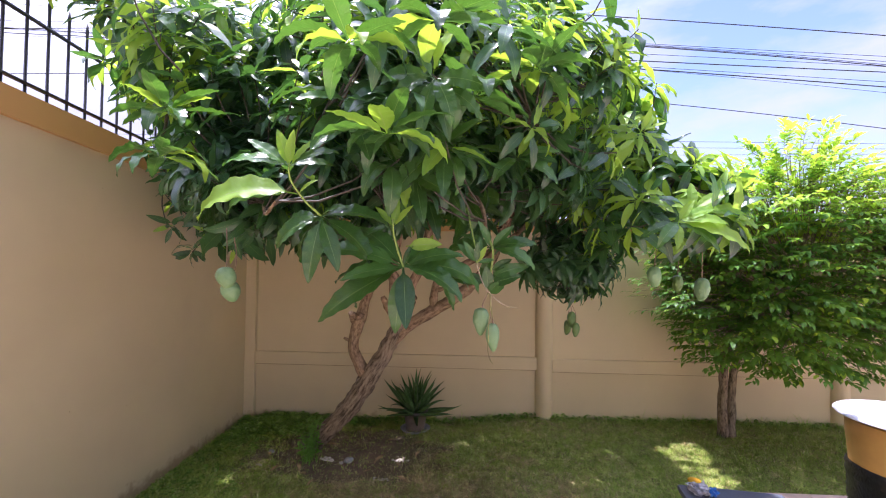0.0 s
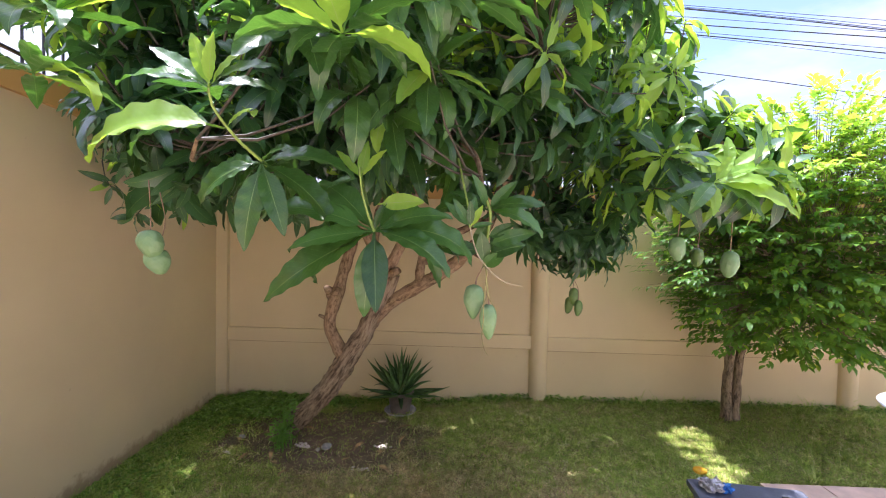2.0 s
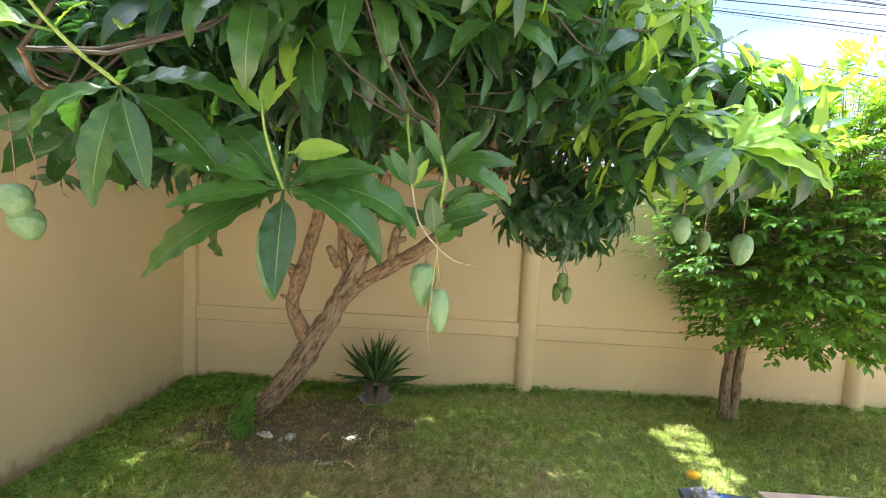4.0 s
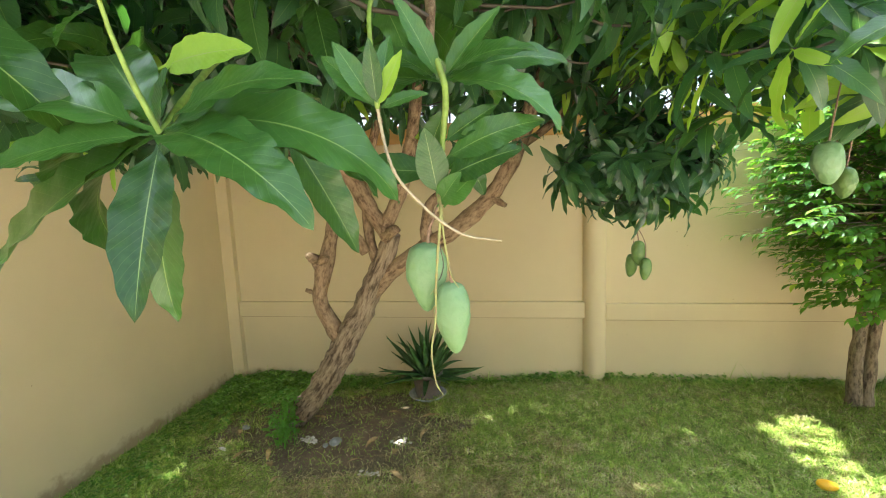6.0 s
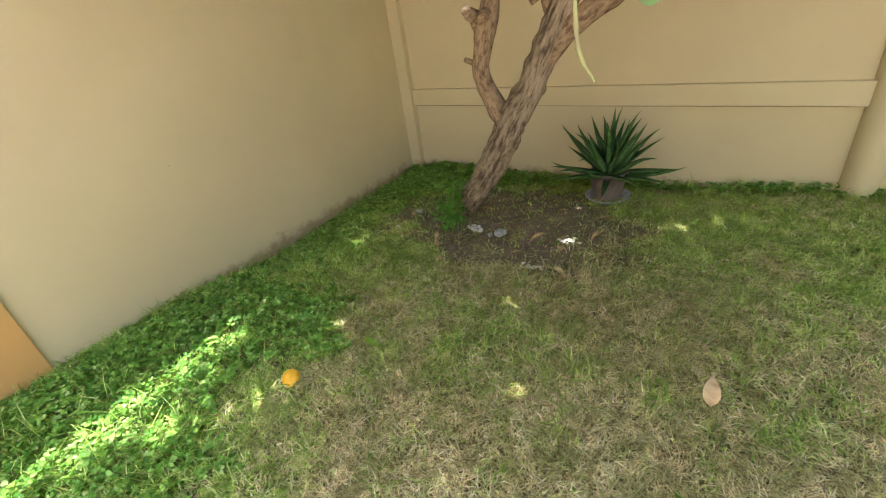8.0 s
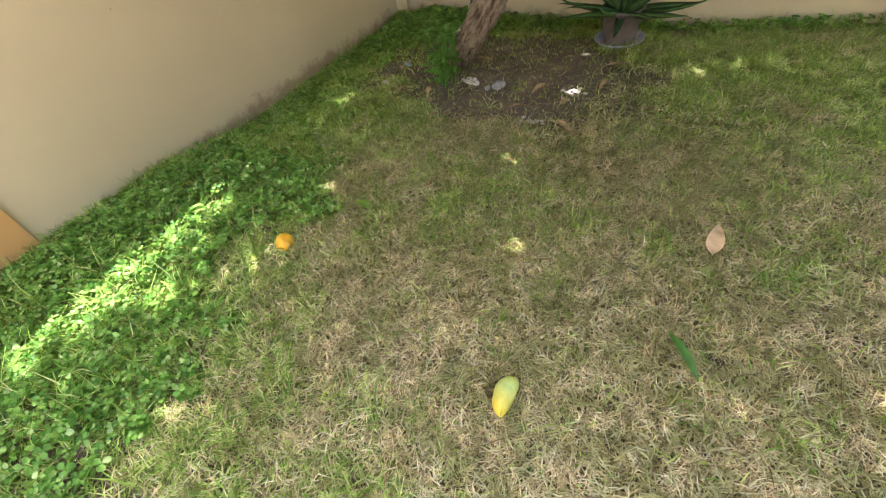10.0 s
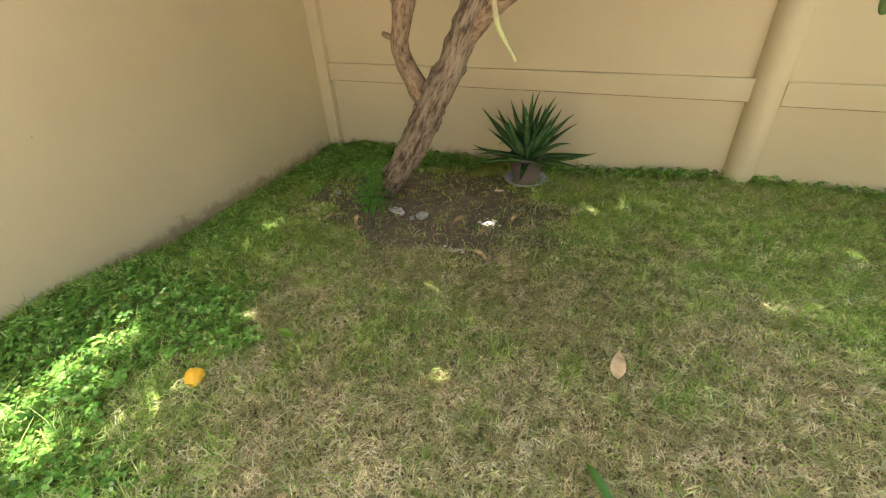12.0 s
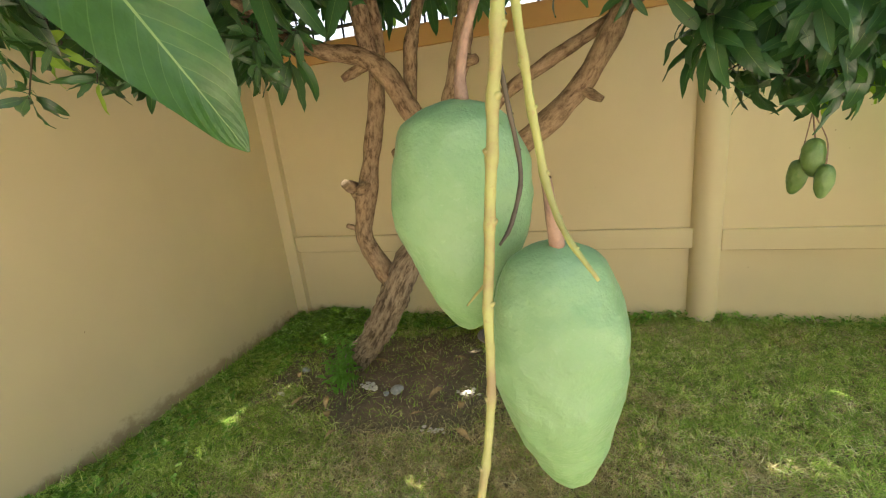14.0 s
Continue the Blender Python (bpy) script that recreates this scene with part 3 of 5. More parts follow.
NODES = np.vstack([spline(p, 0.12)[:, :3] for p in BOUGHS])
NODES = NODES[NODES[:, 2] > 1.68]

# crown: rosettes of leaves at twig ends, filling several lobes, many added only for shade
LOBES = [  # centre, radii, count, lowest height
    # three lobes added behind the crown to shade the lawn
    ((0.95, 5.05, 2.85), (0.42, 0.38, 0.22), 46, 2.60),
    ((0.30, 5.15, 2.90), (0.48, 0.38, 0.22), 46, 2.62),
    ((1.22, 4.62, 2.72), (0.22, 0.35, 0.20), 22, 2.50),
    ((-0.438, 3.225, 2.606), (1.69, 1.35, 0.92), 300, 1.92),
    ((-1.424, 2.848, 2.482), (0.97, 0.92, 0.82), 210, 1.75),
    ((-1.681, 3.524, 2.016), (0.48, 0.73, 0.29), 44, 1.84),
    ((0.605, 2.954, 2.561), (0.69, 0.91, 0.86), 125, 1.96),
    ((1.162, 2.714, 1.986), (0.52, 0.47, 0.36), 70, 1.69),
    ((0.811, 3.355, 1.666), (0.41, 0.31, 0.26), 64, 1.41),
    ((-0.495, 2.101, 2.421), (1.10, 0.72, 0.67), 125, 1.88),
    ((-1.069, 2.165, 1.941), (0.44, 0.39, 0.31), 30, 1.70),
    ((0.293, 2.415, 2.161), (0.48, 0.39, 0.34), 34, 1.90),
    ((-1.101, 3.452, 1.812), (0.21, 0.19, 0.10), 7, 1.68),
    # ten lobes added to keep the sun off the lawn
    ((-1.008, 4.427, 2.874), (1.26, 0.73, 0.58), 170, 2.27),
    ((0.295, 4.283, 2.836), (0.82, 0.72, 0.58), 110, 2.29),
    ((-0.058, 3.139, 2.750), (0.53, 0.53, 0.58), 60, 2.04),
    ((0.058, 3.411, 2.382), (0.49, 0.39, 0.29), 40, 2.07),
    ((-0.873, 4.203, 2.437), (0.73, 0.44, 0.29), 60, 2.20),
    ((-2.005, 3.856, 2.696), (0.48, 0.77, 0.44), 80, 2.31),
    ((-2.153, 4.737, 2.861), (0.39, 0.34, 0.29), 40, 2.52),
    ((-0.422, 3.546, 2.901), (0.39, 0.39, 0.24), 40, 2.52),
    ((0.508, 3.822, 2.872), (0.53, 0.43, 0.29), 60, 2.45),
    ((-1.443, 4.446, 2.962), (0.44, 0.39, 0.24), 40, 2.53),
    # two unseen lobes added overhead to shade the lawn's left side
    ((-2.098, 2.294, 3.312), (0.29, 0.34, 0.17), 26, 3.12),
    ((-1.719, 1.986, 3.281), (0.40, 0.35, 0.14), 34, 3.11),
    ((1.06, 2.857, 2.580), (0.24, 0.36, 0.36), 18, 2.23),
    ((-0.40, 2.80, 1.94), (0.34, 0.24, 0.12), 16, 1.82),
    # added over the wall to shorten the sunlit strip
    ((-2.24, 3.36, 2.86), (0.14, 0.24, 0.12), 14, 2.74),
    ((0.58, 3.78, 2.12), (0.34, 0.24, 0.14), 22, 1.99),
    # lobes from here on added to shade the lawn and near leaves
    ((0.950, 3.987, 2.689), (0.21, 0.57, 0.24), 40, 2.41),
    ((1.150, 3.594, 2.345), (0.19, 0.21, 0.19), 18, 2.16),
    ((0.071, 4.643, 2.893), (0.68, 0.24, 0.29), 60, 2.56),
    ((-1.670, 4.757, 2.919), (0.29, 0.24, 0.24), 25, 2.58),
    ((-0.417, 4.582, 2.935), (0.34, 0.24, 0.24), 25, 2.60),
    ((1.276, 3.484, 2.247), (0.25, 0.34, 0.19), 26, 2.06),
    ((0.986, 4.613, 2.754), (0.19, 0.19, 0.19), 20, 2.52),
    ((-0.308, 2.043, 2.423), (0.36, 0.31, 0.19), 26, 2.26),
    ((-1.088, 4.776, 2.882), (0.29, 0.19, 0.19), 25, 2.54),
    ((-0.124, 1.990, 2.641), (0.27, 0.23, 0.14), 18, 2.47),
    ((0.739, 4.489, 2.797), (0.31, 0.29, 0.19), 42, 2.56),
]
low_chunks, pale_chunks, twig_chunks, near_rows = [], [], [], []
LOW_N = len(LOW)


# where the sun finds a gap in the leaves: place on the lawn and size
FLECKS = [(-0.263, 2.63, 0.024), (-0.865, 1.635, 0.014), (1.024, 3.99, 0.020), (1.356, 4.03, 0.022), (-0.50, 3.105, 0.022), (-1.19, 2.62, 0.022),
          (0.93, 2.40, 0.05), (0.98, 2.28, 0.05), (0.84, 2.50, 0.045), (0.84, 2.34, 0.045), (-0.45, 3.78, 0.020), (-1.05, 3.76, 0.020), (-1.57, 2.28, 0.03), (-1.63, 2.06, 0.035), (-1.60, 1.86, 0.035), (-1.60, 1.62, 0.03), (-1.54, 1.42, 0.035),
          (1.84, 4.12, 0.05), (2.00, 4.16, 0.07), (2.14, 4.10, 0.05), (1.90, 3.98, 0.06), (2.06, 3.94, 0.07), (1.86, 3.80, 0.05), (2.02, 3.76, 0.07), (1.92, 3.62, 0.06), (2.10, 3.60, 0.06)]


def in_gap(v):
    """True where a leaf would shade one of the sunlit spots."""
    q = v[:, :2] - np.outer(v[:, 2] / sun_dir[2], (sun_dir[0], sun_dir[1]))
    return any((np.hypot(q[:, 0] - a, q[:, 1] - b) < r).any() for a, b, r in FLECKS)


def add_leaf(chunks, kind, at, way, up, size):
    v, f, u = LOW[kind]
    v = np.array(at) + (v * size) @ turn_to(way, up).T
    if not in_gap(v):
        chunks.append((v, f, u))


def rosette(at, axis, n, size, young=0.0, hang=0.0, single=False):
    axis = Vector(axis).normalized()
    side = axis.orthogonal().normalized()
    for k in range(n):
        a = k * 2.4 + rng.uniform(-0.3, 0.3)
        out = Matrix.Rotation(a, 3, axis) @ side
        t = k / n
        way = out * (1.0 - 0.3 * t) + axis * (-0.10 + 0.50 * t) + Vector((0, 0, -hang * (1 - 0.5 * t) + rng.uniform(-0.15, 0.1)))
        p = Vector(at) - axis * (0.05 * (1 - t)) * (size / 0.2)
        s = size * rng.uniform(0.75, 1.15) * (1.0 - 0.35 * t)
        fresh = rng.random() < young * (0.35 + 0.9 * t)
        row = (int(rng.integers(LOW_N)), p, way, Vector((0, 0, 0.55)) + axis * 0.7 + Vector(rng.normal(0, 0.18, 3)), s)
        if single:
            near_rows.append((*row, fresh))
        else:
            add_leaf(pale_chunks if fresh else low_chunks, *row)


def twig(a, b, r0=0.0042, r1=0.0025):
    a, b = np.array(a), np.array(b)
    m = (a + b) / 2 + np.array([0, 0, -0.14 * np.linalg.norm(b - a)]) + rng.normal(0, 0.05, 3) * np.linalg.norm(b - a)
    line = np.array([(*a, r0), (*(0.6 * m + 0.4 * a), r0), (*(0.6 * m + 0.4 * b), (r0 + r1) / 2), (*b, r1)])
    v, f = tube_arrays(line, 5, closed_tip=False)
    twig_chunks.append((v, f))


SUNLIT = [(-0.502, 1.540, 1.977), (1.239, 2.380, 1.980), (-0.78, 1.56, 1.86)]     # shoots that stand clear in the sun
KEEP_OUT = [((0.165, 1.954, 1.542), 0.24), ((-0.152, 1.785, 1.638), 0.22), ((-0.528, 1.564, 1.901), 0.15)]
for centre, radii, count, floor in LOBES:
    made = tries = 0
    while made < count and tries < count * 12:
        tries += 1
        d = rng.normal(size=3)
        d /= np.linalg.norm(d)
        p = np.array(centre) + d * np.array(radii) * rng.uniform(0.45, 1.0) ** 0.6
        p[2] = max(p[2], floor + rng.uniform(0, 0.30) + 0.16 * noise.noise(Vector((p[0] * 2.1, p[1] * 2.1, 5.0))))
        if p[2] < 3.08 and (p[0] - 0.08) / (p[1] - 0.15) < -0.58 - 0.276 * (p[2] - 1.76):
            continue
        if p[0] < LEFT_X + 0.22 and p[2] < left_cap(p[1]) + 0.35:
            continue
        if p[1] > BACK_Y - 0.3 and p[2] < CAP1 + 0.35:
            continue
        if any(np.linalg.norm(np.cross(p - np.array(c), np.array(sun_dir))) < 0.22 and p[2] > c[2] for c in SUNLIT):
            continue
        if path_gap(p) < 0.56 or any(np.linalg.norm(p - np.array(c)) < r for c, r in KEEP_OUT):
            continue
        made += 1
        near = NODES[np.argmin(np.linalg.norm(NODES - p, axis=1) + 0.5 * np.maximum(NODES[:, 2] - p[2], 0))]
        out = p - near
        axis = Vector(out / (np.linalg.norm(out) + 1e-6)) * 0.6 + Vector((d[0] * 0.75, d[1] * 0.75, 0.30 + 0.3 * d[2]))
        edge = d[2] > 0.25 or abs(d[0]) > 0.75
        if np.linalg.norm(p - near) < 0.55:
            twig(near, p)
        else:
            twig(p + (near - p) * 0.35 + np.array([0, 0, -0.02]), p)
        # more young leaves at right edge and upper left paint the sunlit crown
        rosette(p, axis, int(rng.integers(9, 15)), rng.uniform(0.19, 0.285) if centre[2] != 1.666 else rng.uniform(0.17, 0.24), 0.85 if p[0] > 0.72 and p[2] > 1.97 else 0.4 if centre[0] > 1.1 else 0.62 if p[0] < -1.25 and p[2] > 2.45 else 0.38 if edge and p[2] > 2.17 else 0.03, rng.uniform(-0.15, 0.35) if centre[2] != 1.666 else rng.uniform(0.0, 0.55), len(near_rows) < 150 and path_gap(p) < 0.95 and p[2] < 2.5)
# rosettes that hang below the crown, and some added to shade the lawn
for at, n, size, fresh in [((-0.875, 3.148, 1.798), 9, 0.17, 0.0), ((-0.773, 3.240, 1.832), 8, 0.16, 0.0), ((-1.659, 2.991, 1.838), 8, 0.18, 0.35), ((-1.396, 2.831, 1.810), 8, 0.17, 0.3), ((-1.842, 3.195, 1.889), 8, 0.17, 0.3),
                           # this row added high up to block stray sun spots
                           ((-2.33, 4.15, 2.78), 12, 0.22, 0.1), ((-2.32, 4.30, 2.80), 12, 0.22, 0.1), ((-2.30, 3.56, 2.76), 12, 0.22, 0.1), ((-0.19, 4.88, 2.80), 12, 0.22, 0.0),
                           ((-1.88, 2.95, 1.86), 8, 0.16, 0.4), ((-1.70, 2.90, 1.70), 9, 0.18, 0.4), ((-1.45, 2.98, 1.73), 9, 0.17, 0.2), ((-0.93, 3.20, 1.73), 8, 0.14, 0.0), ((0.33, 3.35, 1.77), 7, 0.12, 0.15)]:
    near = NODES[np.argmin(np.linalg.norm(NODES - np.array(at), axis=1))]
    twig(near, at)
    rosette(at, (0.05, -0.45, -0.65), n, size, fresh, 0.35)
vv, ff, uu = joined(low_chunks)
foliage = under(link_mesh("foliage", vv, ff, M_LEAF, uvs=uu), mango_tree)
foliage["kind"] = "stuff"
vv, ff, uu = joined(pale_chunks)
shoots = under(link_mesh("young_foliage", vv, ff, M_YOUNG_SUNLIT, uvs=uu), mango_tree)
shoots["kind"], shoots["label"] = "stuff", "pale yellow-green leaves, young ones and ones coloured as sunlit"
vv, ff, _ = joined(twig_chunks)
under(link_mesh("twig_growth", vv, ff, M_TWIG), mango_tree)["kind"] = "stuff"

# single leaves near the walk
NEAR_MESH = {}


def near_leaf(kind, at, way, up, size, young=False, wide=1.0):
    key = (kind, young)
    if key not in NEAR_MESH:
        v, f, u = HIGH[kind]
        v = v * np.array((1.08, 1.0, 1.0))
        ob = link_mesh("leaf", v, f, M_YOUNG_SUNLIT_NEAR if young else M_LEAF_NEAR, uvs=u)
        NEAR_MESH[key] = ob.data
    else:
        ob = new("leaf", NEAR_MESH[key])
    rot = turn_to(way, up)
    ob.parent = mango_tree
    ob.matrix_parent_inverse = Matrix.Translation(mango_tree.location).inverted()
    ob.matrix_basis = Matrix.LocRotScale(Vector(at), Matrix(rot.tolist()).to_quaternion(), (size * wide, size, size))
    return ob


TIPS = [Vector(h[0][-4]) for h in HIGH]     # where the tip of each kind lies


def leaf_to(at, tip, kind, young=False, face=(0.1, -0.65, 0.75), wide=1.0):
    """A leaf from its foot to its tip."""
    at, tip = Vector(at), Vector(tip)
    d = tip - at
    t = TIPS[kind]
    flat = Vector((0, t.y, t.z))
    phi = math.atan2(-t.z, t.y)
    size = d.length / flat.length
    d.normalize()
    u = Vector(face) - d * Vector(face).dot(d)
    u.normalize()
    y = d * math.cos(phi) + u * math.sin(phi)
    z = u * math.cos(phi) - d * math.sin(phi)
    return near_leaf(kind, at, y, z, size, young, wide)


def near_rosette(at, rows, face=(0.1, -0.65, 0.75)):
    for tip, kind, young in rows:
        leaf_to(at, tip, kind, bool(young), face)


tube("shoot", [(-0.327, 2.323, 1.930, 0.007764), (-0.261, 2.079, 1.828, 0.006309), (-0.192, 1.883, 1.708, 0.005339), (-0.155, 1.785, 1.640, 0.004853)], M_SHOOT, mango_tree, segs=9, step=0.02, rough=0.1, freq=50.0)
near_rosette((-0.155, 1.785, 1.640), [
    ((-0.498, 1.799, 1.690), 1, 0), ((-0.381, 1.728, 1.588), 0, 0), ((-0.482, 1.798, 1.425), 0, 0), ((-0.129, 1.686, 1.421), 6, 0), ((-0.188, 1.815, 1.384), 0, 0), ((0.067, 1.734, 1.515), 2, 0),
    ((0.071, 1.774, 1.682), 1, 0), ((0.092, 1.899, 1.549), 2, 0), ((-0.284, 1.905, 1.755), 0, 0), ((-0.389, 1.958, 1.793), 1, 0), ((-0.116, 1.780, 1.730), 4, 0), ((0.131, 1.867, 1.539), 3, 0),
    ((-0.363, 1.919, 1.469), 2, 0), ((-0.039, 2.023, 1.715), 1, 0), ((-0.450, 1.901, 1.569), 1, 0)])
leaf_to((-0.042, 1.879, 1.664), (0.032, 1.963, 1.459), 6, False, (0.75, -0.6, 0.3))
tube("shoot", [(-0.155, 1.785, 1.640, 0.004368), (-0.174, 1.774, 1.695, 0.003881), (-0.190, 1.763, 1.762, 0.002908), (-0.192, 1.750, 1.819, 0.002421)], M_SHOOT, mango_tree, segs=7, step=0.02)
near_rosette((-0.191, 1.757, 1.790), [((-0.116, 1.744, 1.868), 6, 1), ((-0.260, 1.751, 1.865), 6, 1), ((-0.173, 1.766, 1.896), 6, 1), ((-0.295, 1.787, 1.760), 0, 0)])
leaf_to((-0.146, 1.782, 1.718), (-0.010, 1.772, 1.727), 0, True, (0, -0.95, 0.25), 1.25)
# twig over the pair of fruits
tube("shoot", [(0.164, 1.957, 1.783, 0.005322), (0.190, 1.946, 1.708, 0.004905), (0.183, 1.948, 1.631, 0.00444), (0.179, 1.952, 1.581, 0.004145), (0.174, 1.952, 1.537, 0.003939)], M_SHOOT, mango_tree, segs=9, step=0.015, rough=0.1, freq=60.0)
FRONT = (0.1, -0.9, 0.4)
for at, tip, kind, fresh, wide in [((0.173, 1.952, 1.544), (0.160, 1.923, 1.647), 6, 0, 1.5), ((0.169, 1.955, 1.530), (0.213, 1.919, 1.581), 6, 0, 1.5), ((0.180, 1.952, 1.529), (0.242, 1.926, 1.584), 0, 0, 1.5),
                                   ((0.180, 1.952, 1.572), (0.302, 1.907, 1.609), 0, 0, 1.35), ((0.181, 1.961, 1.582), (0.245, 1.971, 1.638), 0, 0, 1.4), ((0.182, 1.955, 1.601), (0.335, 1.928, 1.648), 1, 0, 1.1),
                                   ((0.181, 1.948, 1.626), (0.267, 1.936, 1.676), 6, 0, 1.2), ((0.179, 1.961, 1.582), (0.011, 1.981, 1.591), 0, 0, 1.1), ((0.193, 1.962, 1.690), (0.138, 2.024, 1.592), 0, 0, 1.1),
                                   ((0.186, 1.977, 1.641), (0.238, 2.038, 1.545), 1, 0, 1.0)]:
    leaf_to(at, tip, kind, bool(fresh), FRONT, wide)
near_rosette((0.182, 1.956, 1.718), [((0.356, 1.924, 1.631), 2, 0), ((0.274, 1.945, 1.813), 6, 0), ((0.052, 1.946, 1.771), 1, 0), ((0.374, 1.987, 1.738), 1, 0), ((0.126, 1.908, 1.829), 6, 0), ((-0.001, 2.025, 1.698), 2, 0), ((0.257, 2.099, 1.702), 2, 0), ((0.323, 1.875, 1.726), 1, 0)], (0.2, -0.75, 0.6))
# upright shoot with the long bare stalk
for tip, kind, fresh in [((0.070, 1.816, 1.742), 6, 0), ((0.047, 1.832, 1.732), 6, 0), ((0.121, 1.802, 1.737), 6, 0), ((0.158, 1.815, 1.724), 6, 1), ((0.136, 1.844, 1.753), 6, 0), ((0.189, 1.815, 1.671), 0, 0)]:
    leaf_to((0.122, 1.821, 1.658), tip, kind, bool(fresh), FRONT, 0.95)
tube("shoot", [(0.082, 2.006, 1.889, 0.003868), (0.097, 1.892, 1.809, 0.003388), (0.116, 1.828, 1.714, 0.002937), (0.122, 1.821, 1.658, 0.002953)], M_SHOOT, mango_tree, segs=7, step=0.02)
M_STALK, n_, l_, b_ = material("fruit_stalk", 0.55)
c_ = ramp_node(n_, l_, noise_node(n_, l_, 45.0, 5.0, 0.6), [(0.36, (0.23, 0.18, 0.075)), (0.48, (0.27, 0.265, 0.085)), (0.66, (0.32, 0.35, 0.10))])
c_ = mix_node(n_, l_, ramp_node(n_, l_, noise_node(n_, l_, 260.0, 3.0), [(0.60, (0, 0, 0)), (0.72, (0.6, 0.6, 0.6))]), c_, (0.24, 0.13, 0.06))
l_.new(c_, b_.inputs["Base Color"])
bump_node(n_, l_, b_, noise_node(n_, l_, 300.0, 4.0), 0.4, 0.001)
M_STALK_RED = plain("reddish_stalk", (0.23, 0.15, 0.10), 0.6, vary=0.4, scale=120.0, bump=0.4)


def knuckled(name, points, mat, parent, seed, gap=0.02, label=""):
    """A fruit stalk with swollen joints and scars where side stalks fell off."""
    line = spline(points, 0.0022)
    line[:, 3] *= 0.8
    r = np.random.default_rng(seed)
    run = np.concatenate([[0], np.cumsum(np.linalg.norm(np.diff(line[:, :3], axis=0), axis=1))])
    s, chunks = gap * 0.6, []
    while s < run[-1] - 0.004:
        near = np.exp(-((run - s) / 0.0028) ** 2)
        line[:, 3] *= 1 + 0.20 * near
        side = np.array([r.choice([-1, 1]), r.uniform(-0.7, 0.2), 0.3])
        side /= np.linalg.norm(side)
        k = int(np.argmin(np.abs(run - s)))
        line[:, :3] += np.outer(np.clip((run - s) / 0.012, 0, 1) * np.exp(-np.clip(run - s, 0, 9) / 0.03), side) * 0.0006
        p, q = line[k, :3], line[k, 3]
        chunks.append(tube_arrays(np.array([(*p, q * 0.7), (*(p + side * q * 0.95), q * 0.6), (*(p + side * q * 1.25 + np.array([0, 0, -0.2 * q])), q * 0.4)]), 8))
        s += gap * r.uniform(0.6, 1.4)
    v, f, _ = joined([tube_arrays(line, 10, 0.12, 200.0)] + chunks)
    ob = link_mesh(name, v, f, mat)
    if parent:
        under(ob, parent)
    if label:
        ob["label"] = label
    return ob


knuckled("bare_stalk", [(0.122, 1.821, 1.658, 0.0026), (0.132, 1.808, 1.616, 0.0024), (0.150, 1.794, 1.573, 0.0022), (0.179, 1.794, 1.537, 0.0020), (0.206, 1.793, 1.513, 0.0019), (0.232, 1.791, 1.499, 0.0017), (0.273, 1.787, 1.492, 0.0011)], plain("tan_stalk", (0.35, 0.30, 0.185), 0.6, vary=0.35, scale=70.0), mango_tree, 3, 0.022, "bare pale fruit stalk")
# shoot with pale leaves and a long yellow leaf
tube("shoot", [(-0.434, 1.702, 1.812, 0.004839), (-0.477, 1.623, 1.866, 0.003863), (-0.505, 1.562, 1.930, 0.003373), (-0.502, 1.540, 1.977, 0.002888)], M_SHOOT, mango_tree, segs=7, step=0.02)
near_rosette((-0.501, 1.541, 1.967), [((-0.730, 1.549, 1.972), 1, 0), ((-0.644, 1.542, 2.059), 6, 0), ((-0.332, 1.533, 2.009), 1, 0), ((-0.476, 1.515, 2.081), 6, 1), ((-0.541, 1.537, 2.090), 6, 1), ((-0.408, 1.533, 2.055), 6, 1), ((-0.373, 1.633, 1.983), 1, 0), ((-0.561, 1.690, 1.981), 0, 0)])
near_rosette((-0.493, 1.598, 1.884), [((-0.846, 1.609, 1.795), 2, 1), ((-0.751, 1.625, 1.817), 2, 0), ((-0.418, 1.588, 1.933), 0, 1)])
near_rosette((-0.440, 1.682, 1.816), [((-0.587, 1.653, 1.693), 2, 0), ((-0.366, 1.657, 1.621), 0, 0), ((-0.471, 1.653, 1.580), 0, 0), ((-0.202, 1.733, 1.780), 2, 0), ((-0.282, 1.792, 1.627), 2, 0), ((-0.620, 1.802, 1.735), 2, 0), ((-0.324, 1.618, 1.840), 1, 0), ((-0.531, 1.833, 1.633), 2, 0)])
# facing rosette higher up, and one beside the hanging fruits
near_rosette((0.296, 2.025, 2.110), [((0.187, 1.973, 1.989), 2, 0), ((0.451, 1.948, 1.983), 1, 0), ((0.479, 2.007, 2.126), 1, 0), ((0.113, 2.036, 2.159), 0, 0), ((0.362, 2.013, 2.225), 6, 1), ((0.220, 2.026, 2.205), 6, 0), ((0.329, 2.171, 2.058), 1, 0)])
near_rosette((1.094, 2.294, 1.864), [((1.059, 2.230, 1.727), 0, 1), ((1.273, 2.268, 1.714), 1, 0), ((1.418, 2.282, 1.719), 1, 1), ((1.325, 2.284, 1.849), 1, 1), ((0.917, 2.305, 1.776), 1, 0), ((1.285, 2.332, 1.932), 0, 1), ((1.168, 2.290, 1.976), 6, 1), ((0.978, 2.253, 1.735), 2, 0)])
near_rosette((1.212, 2.400, 1.932), [((1.478, 2.371, 1.871), 1, 1), ((1.382, 2.374, 2.030), 0, 1), ((1.283, 2.285, 1.789), 2, 0), ((1.500, 2.427, 1.778), 2, 1), ((1.098, 2.386, 1.788), 2, 0), ((1.244, 2.474, 2.087), 6, 1)])
for kind, at, way, up, size, fresh in near_rows:
    near_leaf(kind, at, way, up, size, bool(fresh))
